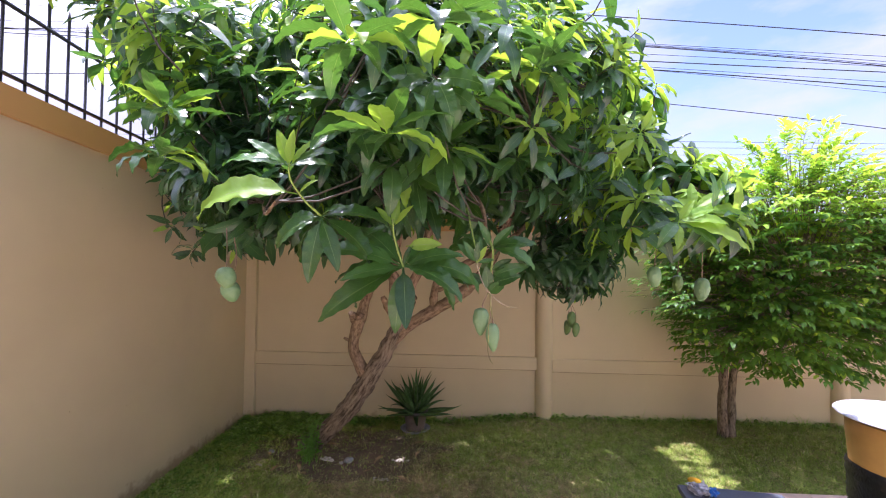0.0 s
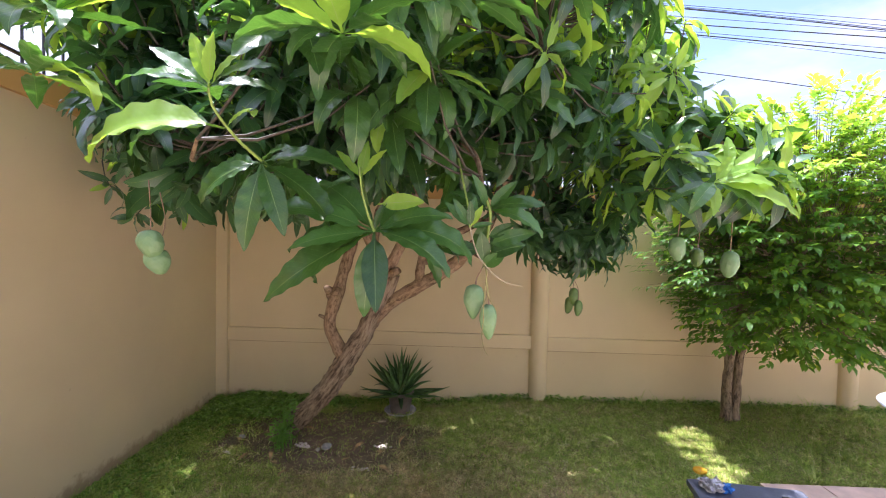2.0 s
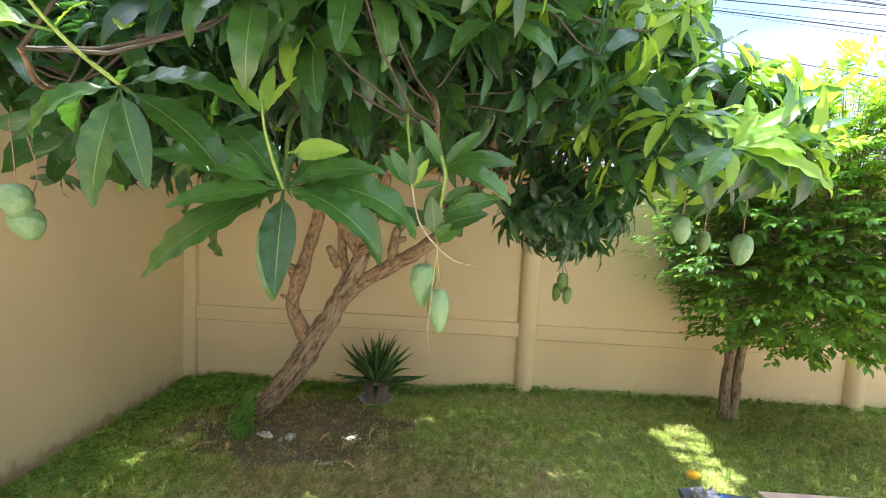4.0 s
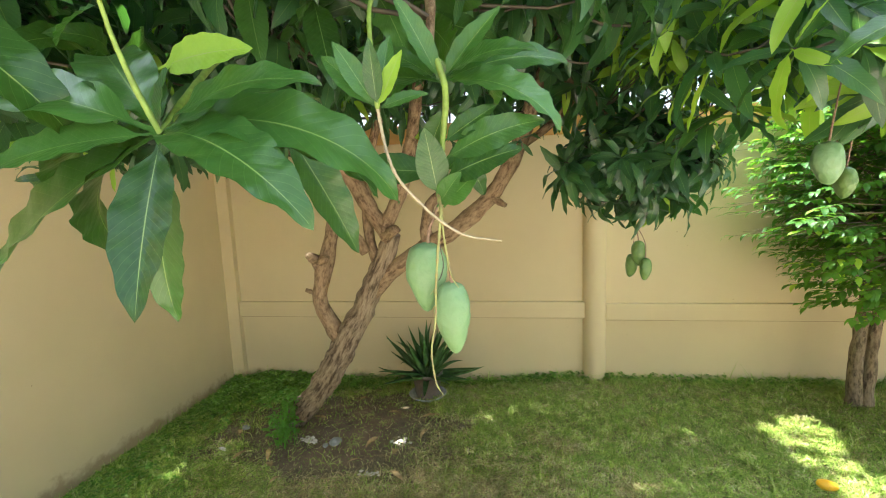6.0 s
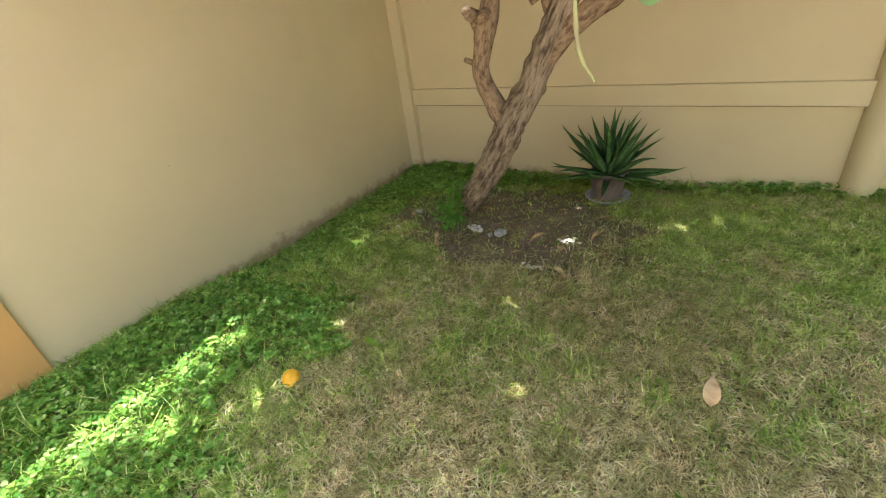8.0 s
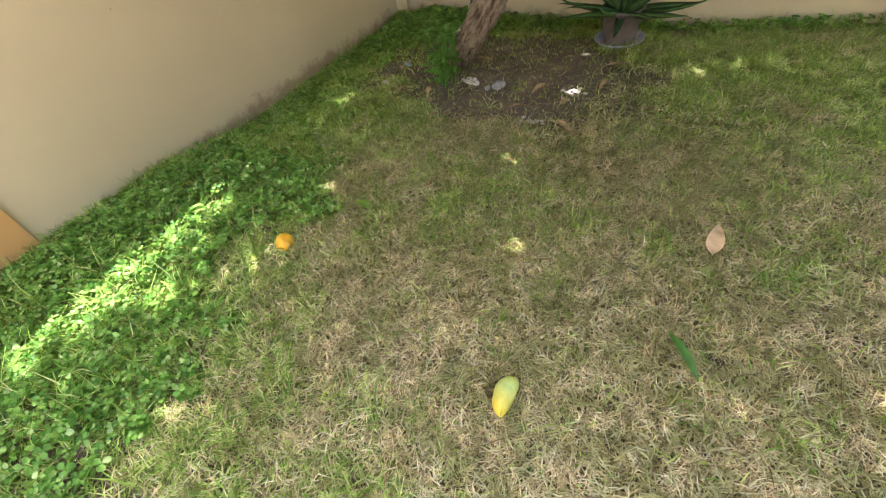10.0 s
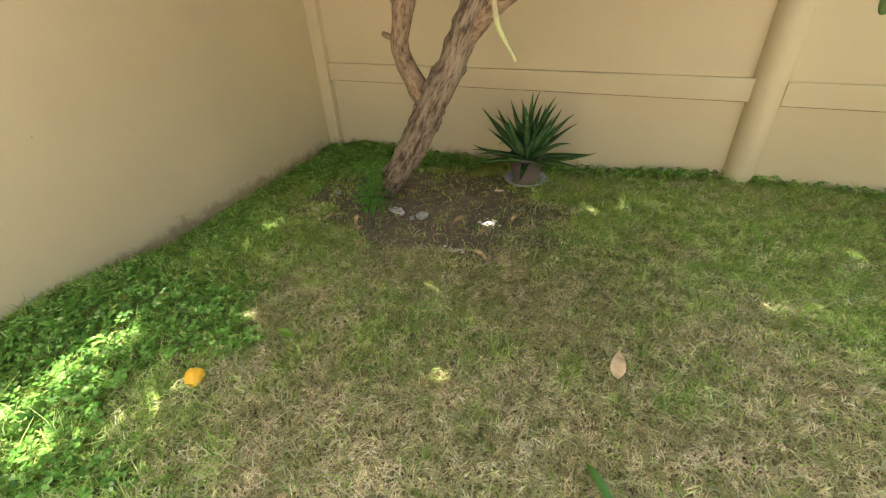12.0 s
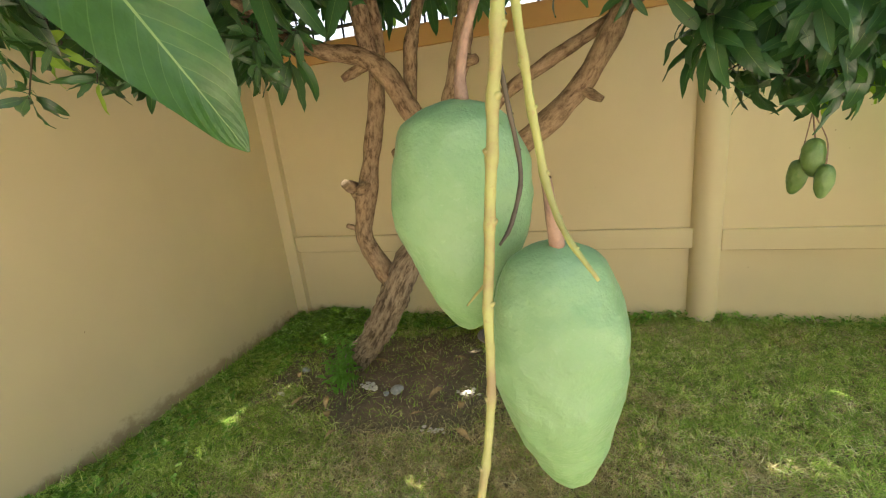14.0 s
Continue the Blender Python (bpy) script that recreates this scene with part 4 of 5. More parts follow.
# long hanging leaves in the middle of the crown
for at, tip, kind in [((-0.238, 2.095, 2.332), (-0.271, 2.063, 2.104), 6), ((-0.324, 2.098, 2.340), (-0.401, 2.058, 2.130), 0), ((-0.142, 2.091, 2.305), (-0.075, 2.041, 2.116), 1), ((-0.249, 2.167, 2.003), (-0.192, 2.105, 1.810), 0), ((-0.104, 2.161, 1.957), (-0.045, 2.100, 1.755), 0)]:
    leaf_to(at, tip, kind)
for row in [(-0.158, 1.427, 2.039), (-0.227, 1.247, 2.223), (0.100, 1.645, 2.230), (-0.990, 1.608, 2.016), (0.343, 1.765, 2.379), (-0.012, 1.404, 2.365), (-1.037, 1.702, 2.208)]:
    for k in range(11):
        a = k * 2.4 + rng.uniform(-0.3, 0.3)
        near_leaf(int(rng.integers(8)), row, (math.cos(a), math.sin(a), rng.uniform(-0.3, 0.45)), (0, 0, 1), rng.uniform(0.16, 0.24), rng.random() < 0.14)


# ---- fruits ----
def mango_material(name, low, high, spot, flush=(0.34, 0.50, 0.13), tip=0.12):
    m, n, l, b = material(name, 0.40)
    f = noise_node(n, l, 22.0, 5.0, 0.6)
    c = ramp_node(n, l, f, [(0.3, low), (0.7, high)])
    # yellower towards the tip, in an uneven border
    co = n.new("ShaderNodeTexCoord")
    sx = n.new("ShaderNodeSeparateXYZ")
    l.new(co.outputs["Generated"], sx.inputs[0])
    ad = n.new("ShaderNodeMath")
    ad.operation = "MULTIPLY_ADD"
    ad.inputs[1].default_value = 0.5
    l.new(noise_node(n, l, 18.0, 4.0), ad.inputs[0])
    l.new(sx.outputs["Z"], ad.inputs[2])
    c = mix_node(n, l, ramp_node(n, l, ad.outputs[0], [(0.35, (tip, tip, tip)), (0.85, (0, 0, 0))]), c, flush)
    c = mix_node(n, l, ramp_node(n, l, noise_node(n, l, 520.0, 2.0), [(0.62, (0, 0, 0)), (0.80, (0.10, 0.10, 0.10))]), c, spot)
    c = mix_node(n, l, ramp_node(n, l, noise_node(n, l, 34.0, 6.0, 0.7), [(0.62, (0, 0, 0)), (0.76, (0.5, 0.5, 0.5))]), c, flush)
    c = mix_node(n, l, ramp_node(n, l, noise_node(n, l, 120.0, 5.0, 0.8), [(0.74, (0, 0, 0)), (0.80, (0.45, 0.45, 0.45))]), c, tuple(0.5 * q for q in low))
    l.new(c, b.inputs["Base Color"])
    b.inputs["Subsurface Weight"].default_value = 0.10
    b.inputs["Subsurface Radius"].default_value = (0.006, 0.01, 0.004)
    b.inputs["Specular IOR Level"].default_value = 0.4
    bump_node(n, l, b, mix_node(n, l, 0.08, noise_node(n, l, 48.0, 4.0, 0.5), noise_node(n, l, 600.0, 2.0)), 0.45, 0.008)
    return m


M_MANGO = mango_material("green_mango_skin", (0.138, 0.264, 0.110), (0.194, 0.320, 0.162), (0.42, 0.58, 0.38), (0.24, 0.39, 0.10))
# darker copy of the green skin, with shade put into its colour
M_MANGO_SHADED = mango_material("shaded_green_mango_skin", (0.085, 0.17, 0.045), (0.16, 0.26, 0.08), (0.24, 0.32, 0.12), (0.17, 0.22, 0.06))
M_RIPE = mango_material("ripe_mango_skin", (0.45, 0.58, 0.18), (0.62, 0.62, 0.12), (0.75, 0.65, 0.2), (0.80, 0.58, 0.03), 0.85)
M_ORANGE = mango_material("orange_mango_skin", (0.85, 0.42, 0.02), (0.90, 0.52, 0.03), (0.9, 0.6, 0.1), (0.9, 0.5, 0.02))


PROFILE_T = np.linspace(0, 1, 101)
_k = np.interp(PROFILE_T, (0, 0.01, 0.035, 0.08, 0.13, 0.22, 0.31, 0.40, 0.50, 0.635, 0.77, 0.89, 0.96, 0.99, 1), (0, 0.24, 0.43, 0.65, 0.79, 0.91, 0.975, 1, 0.965, 0.83, 0.63, 0.42, 0.24, 0.12, 0))
PROFILE_R = np.convolve(np.pad(_k, 2, mode="edge"), np.ones(5) / 5, "valid")
PROFILE_R[0] = PROFILE_R[-1] = 0.0


def mango_mesh(length, width, beak, seed, taper=0.0):
    """Hangs from the origin down to -length; broad shoulder, narrow slightly bent tip."""
    bm = bmesh.new()
    bmesh.ops.create_uvsphere(bm, u_segments=48, v_segments=56, radius=1.0)
    off = Vector((seed * 3.7, seed * 1.3, 0))
    for v in bm.verts:
        z = v.co.z
        t = (1 - z) / 2
        a = math.atan2(v.co.y, v.co.x)
        s = float(np.interp(t, PROFILE_T, PROFILE_R)) * (1 - taper) + taper * math.sqrt(max(0.0, 1 - (2 * t - 1) ** 2))
        r = width / 2 * s
        flat = 0.88 if abs(math.sin(a)) > 0.5 else 0.94
        x, y = r * math.cos(a), r * math.sin(a) * flat
        bend = beak * width * (t ** 2.2 - 0.25 * math.sin(math.pi * t))
        p = Vector((x + bend, y, -length * t))
        p += Vector((math.cos(a), math.sin(a), 0)) * width * (0.034 * noise.noise(p * (2.2 / width) + off) + 0.020 * noise.noise(p * (5.0 / width) + off) + 0.008 * noise.noise(p * (13.0 / width) + off))
        if t < 0.1:
            p.z -= 0.03 * length * (1 - t / 0.1)
        v.co = p
    return bm


def fruit(at, length, width, beak, turn_z, tilt, mat, label, group, seed, stalk=(), taper=0.0):
    bm = mango_mesh(length, width, beak, seed, taper)
    ob = part("mango", bm, mat, None, smooth=True)
    ob.matrix_basis = pose(*at, tilt, 0, turn_z)
    tagged(ob, label, "mango", group)
    if stalk:
        v, f = tube_arrays(spline(stalk, 0.004), 9, 0.25, 160.0)
        st = link_mesh("stalk", v, f, M_STALK_RED, ob)
        st.matrix_parent_inverse = ob.matrix_basis.inverted()
    return ob


HANG = "unripe mangoes hanging on the tree"
fruit((0.1445, 1.9716, 1.4770), 0.1205, 0.0680, -0.02, 10, 0, M_MANGO, "large pale green unripe mango hanging beside another", HANG, 1,
      [(0.173, 1.954, 1.544, 0.001773), (0.164, 1.961, 1.518, 0.001867), (0.154, 1.967, 1.498, 0.002058), (0.150, 1.969, 1.484, 0.002544), (0.149, 1.970, 1.470, 0.003515)])
fruit((0.1905, 1.9355, 1.4190), 0.1205, 0.0562, 0.06, -5, 0, M_MANGO, "pale green unripe mango hanging lower beside another", HANG, 2, taper=0.3, stalk=
      [(0.189, 1.925, 1.441, 0.00194), (0.190, 1.927, 1.431, 0.002227), (0.191, 1.931, 1.420, 0.002899), (0.192, 1.933, 1.411, 0.003282)])
knuckled("bare_stalk", [(0.174, 1.950, 1.544, 0.002167), (0.179, 1.932, 1.522, 0.002065), (0.182, 1.925, 1.495, 0.00196), (0.185, 1.925, 1.469, 0.001854), (0.188, 1.924, 1.445, 0.001845), (0.192, 1.916, 1.431, 0.001356), (0.197, 1.908, 1.422, 0.001257), (0.205, 1.901, 1.412, 0.0007717)],
         M_STALK, mango_tree, 5, 0.017, "yellow-brown stalk with a dry side twig")
knuckled("bare_stalk", [(0.172, 1.950, 1.552, 0.002957), (0.180, 1.919, 1.527, 0.002755), (0.179, 1.905, 1.490, 0.002547), (0.176, 1.903, 1.466, 0.002439), (0.174, 1.899, 1.434, 0.002228), (0.172, 1.894, 1.406, 0.00202), (0.172, 1.885, 1.369, 0.001807), (0.168, 1.869, 1.325, 0.001593), (0.175, 1.852, 1.290, 0.00139), (0.187, 1.844, 1.272, 0.0007377)],
         M_STALK, mango_tree, 7, 0.021, "long bare hanging fruit stalk")
knuckled("bare_stalk", [(0.178, 1.909, 1.479, 0.0009777), (0.180, 1.917, 1.459, 0.000974), (0.181, 1.917, 1.442, 0.0009706), (0.177, 1.915, 1.427, 0.0008702), (0.173, 1.913, 1.420, 0.0005789)], M_TWIG, mango_tree, 9, 0.010, "thin grey dry side twig")
knuckled("bare_stalk", [(0.172, 1.897, 1.413, 0.0006744), (0.167, 1.899, 1.407, 0.000577), (0.163, 1.902, 1.402, 0.0003839)], M_STALK, mango_tree, 11, 0.02)
fruit((-0.931, 1.9456, 1.632), 0.0985, 0.0835, 0.1, 0, 0, M_MANGO, "green mango hanging by the wall side of the crown", HANG, 3, [(-0.922, 1.924, 1.791, 0.00194), (-0.926, 1.938, 1.696, 0.001553), (-0.931, 1.946, 1.625, 0.002428)], taper=0.6)
fruit((-0.922, 1.9673, 1.5680), 0.0900, 0.0790, 0.1, 40, 0, M_MANGO, "green mango hanging under another fruit", HANG, 4, [(-0.906, 1.955, 1.754, 0.001747), (-0.905, 1.979, 1.659, 0.001457), (-0.922, 1.971, 1.560, 0.001943)], taper=0.6)
fruit((0.861, 3.413, 1.307), 0.125, 0.0645, 0.1, 0, 0, M_MANGO_SHADED, "green mango in a hanging cluster, darkened for shade", HANG, 5, [(0.794, 3.369, 1.544, 0.003441), (0.847, 3.416, 1.382, 0.002166), (0.861, 3.414, 1.299, 0.002754)], taper=0.6)
fruit((0.842, 3.457, 1.238), 0.118, 0.0610, 0.2, 120, 0, M_MANGO_SHADED, "green mango in a hanging cluster, darkened for shade", HANG, 6, [(0.847, 3.416, 1.382, 0.001969), (0.845, 3.437, 1.296, 0.001772), (0.843, 3.457, 1.231, 0.002461)], taper=0.6)
fruit((0.885, 3.385, 1.228), 0.108, 0.0570, 0.1, 210, 0, M_MANGO_SHADED, "green mango in a hanging cluster, darkened for shade", HANG, 7, [(0.847, 3.416, 1.382, 0.001969), (0.884, 3.396, 1.295, 0.001769), (0.885, 3.385, 1.221, 0.002454)], taper=0.6)
fruit((1.1083, 2.5918, 1.6522), 0.1181, 0.0793, 0.1, 30, 0, M_MANGO, "green mango hanging from the side arm of the tree", HANG, 8, [(1.127, 2.591, 1.803, 0.001889), (1.108, 2.592, 1.643, 0.002834)], taper=0.6)
fruit((1.4340, 3.0186, 1.5934), 0.1141, 0.0741, 0.1, 80, 0, M_MANGO_SHADED, "small green mango hanging from the side arm", HANG, 9, [(1.409, 2.932, 1.854, 0.001893), (1.434, 3.019, 1.584, 0.002851)], taper=0.6)
fruit((1.4166, 2.6974, 1.5898), 0.1368, 0.0830, 0.08, 140, 0, M_MANGO, "green mango hanging from a drooping twig", HANG, 10, [(1.416, 2.688, 1.848, 0.002359), (1.417, 2.698, 1.580, 0.00283)], taper=0.6)
GROUNDED = "fallen mangoes on the lawn"
fruit((-0.048, 2.150, 0.045), 0.1175, 0.0620, 0.30, -10, -84, M_RIPE, "fallen yellow and green mango lying on dry grass", GROUNDED, 11, taper=0.85)
fruit((-1.14, 2.315, 0.050), 0.0830, 0.0770, 0.05, 20, -60, M_ORANGE, "small ripe orange mango lying at the clover's edge", GROUNDED, 12, taper=1.0)
fruit((1.76, 3.57, 0.040), 0.0955, 0.0592, 0.2, 70, -86, M_ORANGE, "ripe yellow mango lying in sunlit grass", GROUNDED, 13, taper=0.7)

# ---- small tree against the wall ----
small_tree = empty("small_tree", (2.58, 4.5, 0), "small garden tree with dense layered bright green foliage", "tree")
M_BARK2 = bark_material("grey_bark", (0.11, 0.085, 0.055), (0.33, 0.265, 0.175), (1.0, 1.0, 0.3))
for pts in ([(2.55, 4.5, -0.05, 0.065), (2.55, 4.49, 0.08, 0.045), (2.545, 4.49, 0.3, 0.040), (2.55, 4.47, 0.7, 0.036), (2.58, 4.4, 1.1, 0.032), (2.6, 4.3, 1.8, 0.02), (2.5, 4.2, 2.4, 0.008)],
            [(2.62, 4.5, -0.05, 0.06), (2.62, 4.49, 0.10, 0.042), (2.63, 4.49, 0.3, 0.036), (2.65, 4.47, 0.7, 0.033), (2.8, 4.4, 1.1, 0.028), (3.1, 4.25, 1.8, 0.02), (3.2, 4.2, 2.3, 0.008)]):
    under(tube("trunk", pts, M_BARK2, segs=12, rough=0.2, step=0.04, freq=13.0), small_tree)
SLEAF = [leaf_arrays(1.0, 0.42, d, 0.2, 0.03, tw, 4, 2, 90 + k) for k, (d, tw) in enumerate([(0.3, 0.1), (0.8, -0.2), (1.2, 0.2), (0.6, 0.0)])]
sc, tc, bc = [], [], []
SC, SR = np.array((3.0, 4.1, 1.635)), np.array((1.21, 0.66, 1.05))
for k in range(2900):
    d = rng.normal(size=3)
    d /= np.linalg.norm(d)
    p = SC + d * SR * rng.uniform(0.12, 1.0) ** 0.45 * (1 + 0.16 * noise.noise(Vector(d * 2.3)))
    if p[2] < 0.80 + 0.25 * max(0, 2.3 - p[0]) + 0.40 * max(0, p[0] - 3.15) or (p[1] > BACK_Y - 0.05 and p[2] < CAP1 + 0.1):
        continue
    out = Vector((d[0], d[1] * 1.2, 0.18 * d[2] + 0.12)).normalized()
    n = int(rng.integers(9, 15))
    length = rng.uniform(0.14, 0.26)
    tip = Vector(p) + out * length - Vector((0, 0, 0.2 * length))
    side = out.cross(Vector((0, 0, 1))).normalized()
    # paler leaves towards the top of the crown, a few elsewhere
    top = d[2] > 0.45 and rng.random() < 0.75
    for q in range(n):
        t = q / (n - 1)
        at = Vector(p).lerp(tip, t)
        way = side * (1 if q % 2 else -1) * (0.9 - 0.5 * t) + out * (0.5 + 0.6 * t) + Vector((0, 0, rng.uniform(-0.45, 0.1)))
        v, f, u = SLEAF[int(rng.integers(4))]
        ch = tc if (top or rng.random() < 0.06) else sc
        v = np.array(at) + (v * rng.uniform(0.058, 0.095)) @ turn_to(way, (0, 0, 1)).T
        if not in_gap(v):
            ch.append((v, f, u))
    core = SC + (p - SC) * 0.8 - np.array((0, 0, 0.06))
    v, f = tube_arrays(np.array([(*core, 0.003), (*((core + p) / 2), 0.0025), (*p, 0.002), (*tip, 0.001)]), 4, closed_tip=False)
    bc.append((v, f))
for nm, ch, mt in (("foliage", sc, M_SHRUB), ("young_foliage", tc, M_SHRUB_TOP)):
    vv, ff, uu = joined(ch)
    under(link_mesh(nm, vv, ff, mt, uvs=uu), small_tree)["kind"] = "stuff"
vv, ff, _ = joined(bc)
under(link_mesh("twig_growth", vv, ff, M_BARK2), small_tree)["kind"] = "stuff"

# ---- aloe in a pot ----
M_POT = plain("grey_brown_plastic_pot", (0.17, 0.14, 0.115), 0.4, vary=0.35, scale=12.0)
M_SAUCER = plain("pale_pot_rim", (0.42, 0.42, 0.42), 0.45)
aloe = empty("aloe_plant", (-0.395, 4.43, 0), "spiky green aloe in a grey plastic pot on bare soil", "plant")


def lathe(name, at, prof, mat, parent, segs=28):
    v, f = [], []
    for r, z in prof:
        for q in range(segs):
            a = 2 * math.pi * q / segs
            v.append((at[0] + r * math.cos(a), at[1] + r * math.sin(a), at[2] + z))
    for k in range(len(prof) - 1):
        for q in range(segs):
            q2 = (q + 1) % segs
            f.append((k * segs + q, k * segs + q2, (k + 1) * segs + q2, (k + 1) * segs + q))
    ob = link_mesh(name, v, f, mat)
    return under(ob, parent) if parent else ob


lathe("pot", (-0.395, 4.43, 0.0), [(0.0, 0.004), (0.085, 0.004), (0.088, 0.02), (0.115, 0.19), (0.122, 0.19), (0.122, 0.205), (0.108, 0.205), (0.10, 0.17), (0.0, 0.17)], M_POT, aloe)
lathe("saucer", (-0.395, 4.43, 0.0), [(0.0, 0.006), (0.12, 0.006), (0.140, 0.030), (0.146, 0.034), (0.140, 0.037), (0.128, 0.030), (0.110, 0.014)], M_SAUCER, aloe)
for k in range(48):
    a = k * 2.4 + rng.uniform(-0.2, 0.2)
    t = (k + 0.5) / 48
    el = math.radians(4 + 76 * t + rng.uniform(-16, 16))
    ln = rng.uniform(0.28, 0.50) * (1.0 - 0.10 * t)
    w0 = rng.uniform(0.022, 0.036)
    bow = rng.uniform(-0.16, 0.10)
    v, f = [], []
    px = np.array((-0.395 + 0.05 * (1 - t) * math.cos(a), 4.43 + 0.05 * (1 - t) * math.sin(a), 0.17 + 0.03 * t))
    out = np.array((math.cos(a), math.sin(a), 0))
    sd = np.array((-math.sin(a), math.cos(a), 0))
    e = el
    for i in range(9):
        s = i / 8
        w = w0 * (1 - s ** 1.6) * (0.85 + 0.5 * s * (1 - s)) + 0.0006
        nrm = -out * math.sin(e) + np.array((0, 0, math.cos(e)))
        for u, h in ((-1, 0.45), (0, -0.12), (1, 0.45), (0, -0.75)):
            v.append(px + sd * u * w + nrm * w * h)
        e += bow * (1.6 * s - 0.3) + rng.uniform(-0.03, 0.03)
        px = px + (out * math.cos(e) + np.array((0, 0, 1)) * math.sin(e)) * ln / 8
        if px[1] > BACK_Y - 0.03:
            px[1] = BACK_Y - 0.03
        px[2] = max(px[2], 0.02)
    for i in range(8):
        for q in range(4):
            q2 = (q + 1) % 4
            f.append((i * 4 + q, i * 4 + q2, i * 4 + 4 + q2, i * 4 + 4 + q))
    under(link_mesh("leaf", v, f, M_ALOE), aloe)

# ---- weed by the trunk ----
weed = empty("weed", (-1.165, 3.70, 0), "leafy green seedling growing at the foot of the trunk", "plant")
wch = []
for k in range(18):
    a = rng.uniform(0, 6.28)
    h = rng.uniform(0.16, 0.38)
    base = Vector((-1.165 + rng.uniform(-0.05, 0.04), 3.70 + rng.uniform(-0.06, 0.05), 0.0))
    tip = base + Vector((math.cos(a) * 0.06, math.sin(a) * 0.06, h))
    v, f = tube_arrays(np.array([(*base, 0.003), (*(base.lerp(tip, 0.5) + Vector((0, 0, 0.02))), 0.002), (*tip, 0.001)]), 4, closed_tip=False)
    wch.append((v, f, np.zeros((len(v), 2))))
    for q in range(11):
        t = 0.25 + 0.75 * q / 10
        v, f, u = SLEAF[int(rng.integers(4))]
        b4 = rng.uniform(0, 6.28)
        wch.append((np.array(base.lerp(tip, t)) + (v * rng.uniform(0.040, 0.068)) @ turn_to((math.cos(b4), math.sin(b4), 0.1), (0, 0, 1)).T, f, u))
vv, ff, uu = joined(wch)
under(link_mesh("foliage", vv, ff, leaf_material("weed_leaf", (0.07, 0.22, 0.03), (0.16, 0.38, 0.06), (0.30, 0.58, 0.06), 0.5, 0.4), uvs=uu), weed)["kind"] = "stuff"

# ---- litter on the soil ----
M_DRY = plain("dry_leaf", (0.38, 0.265, 0.115), 0.8, vary=0.5, scale=30.0)
M_STONE = plain("grey_stone", (0.33, 0.33, 0.29), 0.85, vary=0.3, scale=45.0, bump=0.6, dist=0.006)
M_CHALK = plain("white_shell_grit", (0.70, 0.63, 0.54), 0.8, vary=0.15, scale=80.0)


def litter_leaf(at, rz, size, kind, mat, label, tilt=0):
    v, f, u = HIGH[kind]
    v = v * size
    v[:, 2] -= v[:, 2].min()
    ob = link_mesh("fallen_leaf", v, f, mat, uvs=u)
    ob.matrix_basis = pose(at[0], at[1], 0.020 + float(ground_z(*at)), tilt, 0, rz)
    return tagged(ob, label, "leaf", "fallen leaves on the ground")


for at, rz, size, kind in [((-1.10, 3.39), 40, 0.12, 5), ((-1.03, 4.01), 80, 0.12, 0), ((-0.61, 4.04), -60, 0.12, 2), ((-0.38, 4.07), -75, 0.15, 0), ((-0.43, 3.57), 10, 0.12, 5), ((-0.56, 3.74), 130, 0.12, 2),
                           ((-0.43, 3.45), -120, 0.12, 1), ((-1.52, 3.72), 30, 0.11, 1), ((-0.80, 4.25), 100, 0.12, 3), ((-2.13, 2.62), 60, 0.12, 0),
                           ((-1.22, 3.58), 200, 0.10, 2), ((-0.70, 3.52), 300, 0.09, 4), ((-0.28, 3.86), 150, 0.10, 3), ((-1.42, 3.48), -30, 0.11, 6), ((-0.98, 3.30), 120, 0.10, 7)]:
    litter_leaf(at, rz, size, kind, M_DRY, "dry brown mango leaf lying on bare soil")
big = litter_leaf((0.345, 2.84), 8, 0.112, 6, plain("tan_leaf", (0.47, 0.33, 0.165), 0.75, vary=0.45, scale=25.0), "curled dry tan leaf standing on the lawn", 38)
big.scale = (1.7, 1.0, 1.0)
litter_leaf((-0.885, 2.585), 80, 0.13, 0, M_YOUNG_SUNLIT_NEAR, "pale green fallen leaf lying on the lawn")
litter_leaf((0.272, 2.482), -136, 0.175, 1, M_SHRUB, "folded green mango leaf fallen on the lawn").scale = (0.55, 1.0, 1.0)
litter_leaf((-1.50, 3.56), 70, 0.09, 0, M_CHALK, "bleached pale leaf lying on bare soil")


def stone(at, size, seed, mat=None, name="stone", label="grey stone lying on bare soil"):
    bm = bmesh.new()
    bmesh.ops.create_icosphere(bm, subdivisions=2, radius=1.0)
    for v in bm.verts:
        k = 1 + 0.28 * noise.noise(v.co * 1.4 + Vector((seed, 0, 0)))
        v.co = Vector((v.co.x * size * k, v.co.y * size * 0.8 * k, v.co.z * size * 0.55 * k))
    ob = part(name, bm, mat or M_STONE, smooth=True)
    ob.matrix_basis = pose(at[0], at[1], size * 0.35 + float(ground_z(*at)), 0, 0, seed * 50)
    return tagged(ob, label, "stone", "stones on the soil")


stone((-0.865, 3.745), 0.042, 1.3)
stone((-0.92, 3.71), 0.022, 2.1)
stone((-1.57, 3.86), 0.03, 3.4)
stone((-1.25, 4.2), 0.03, 4.4)


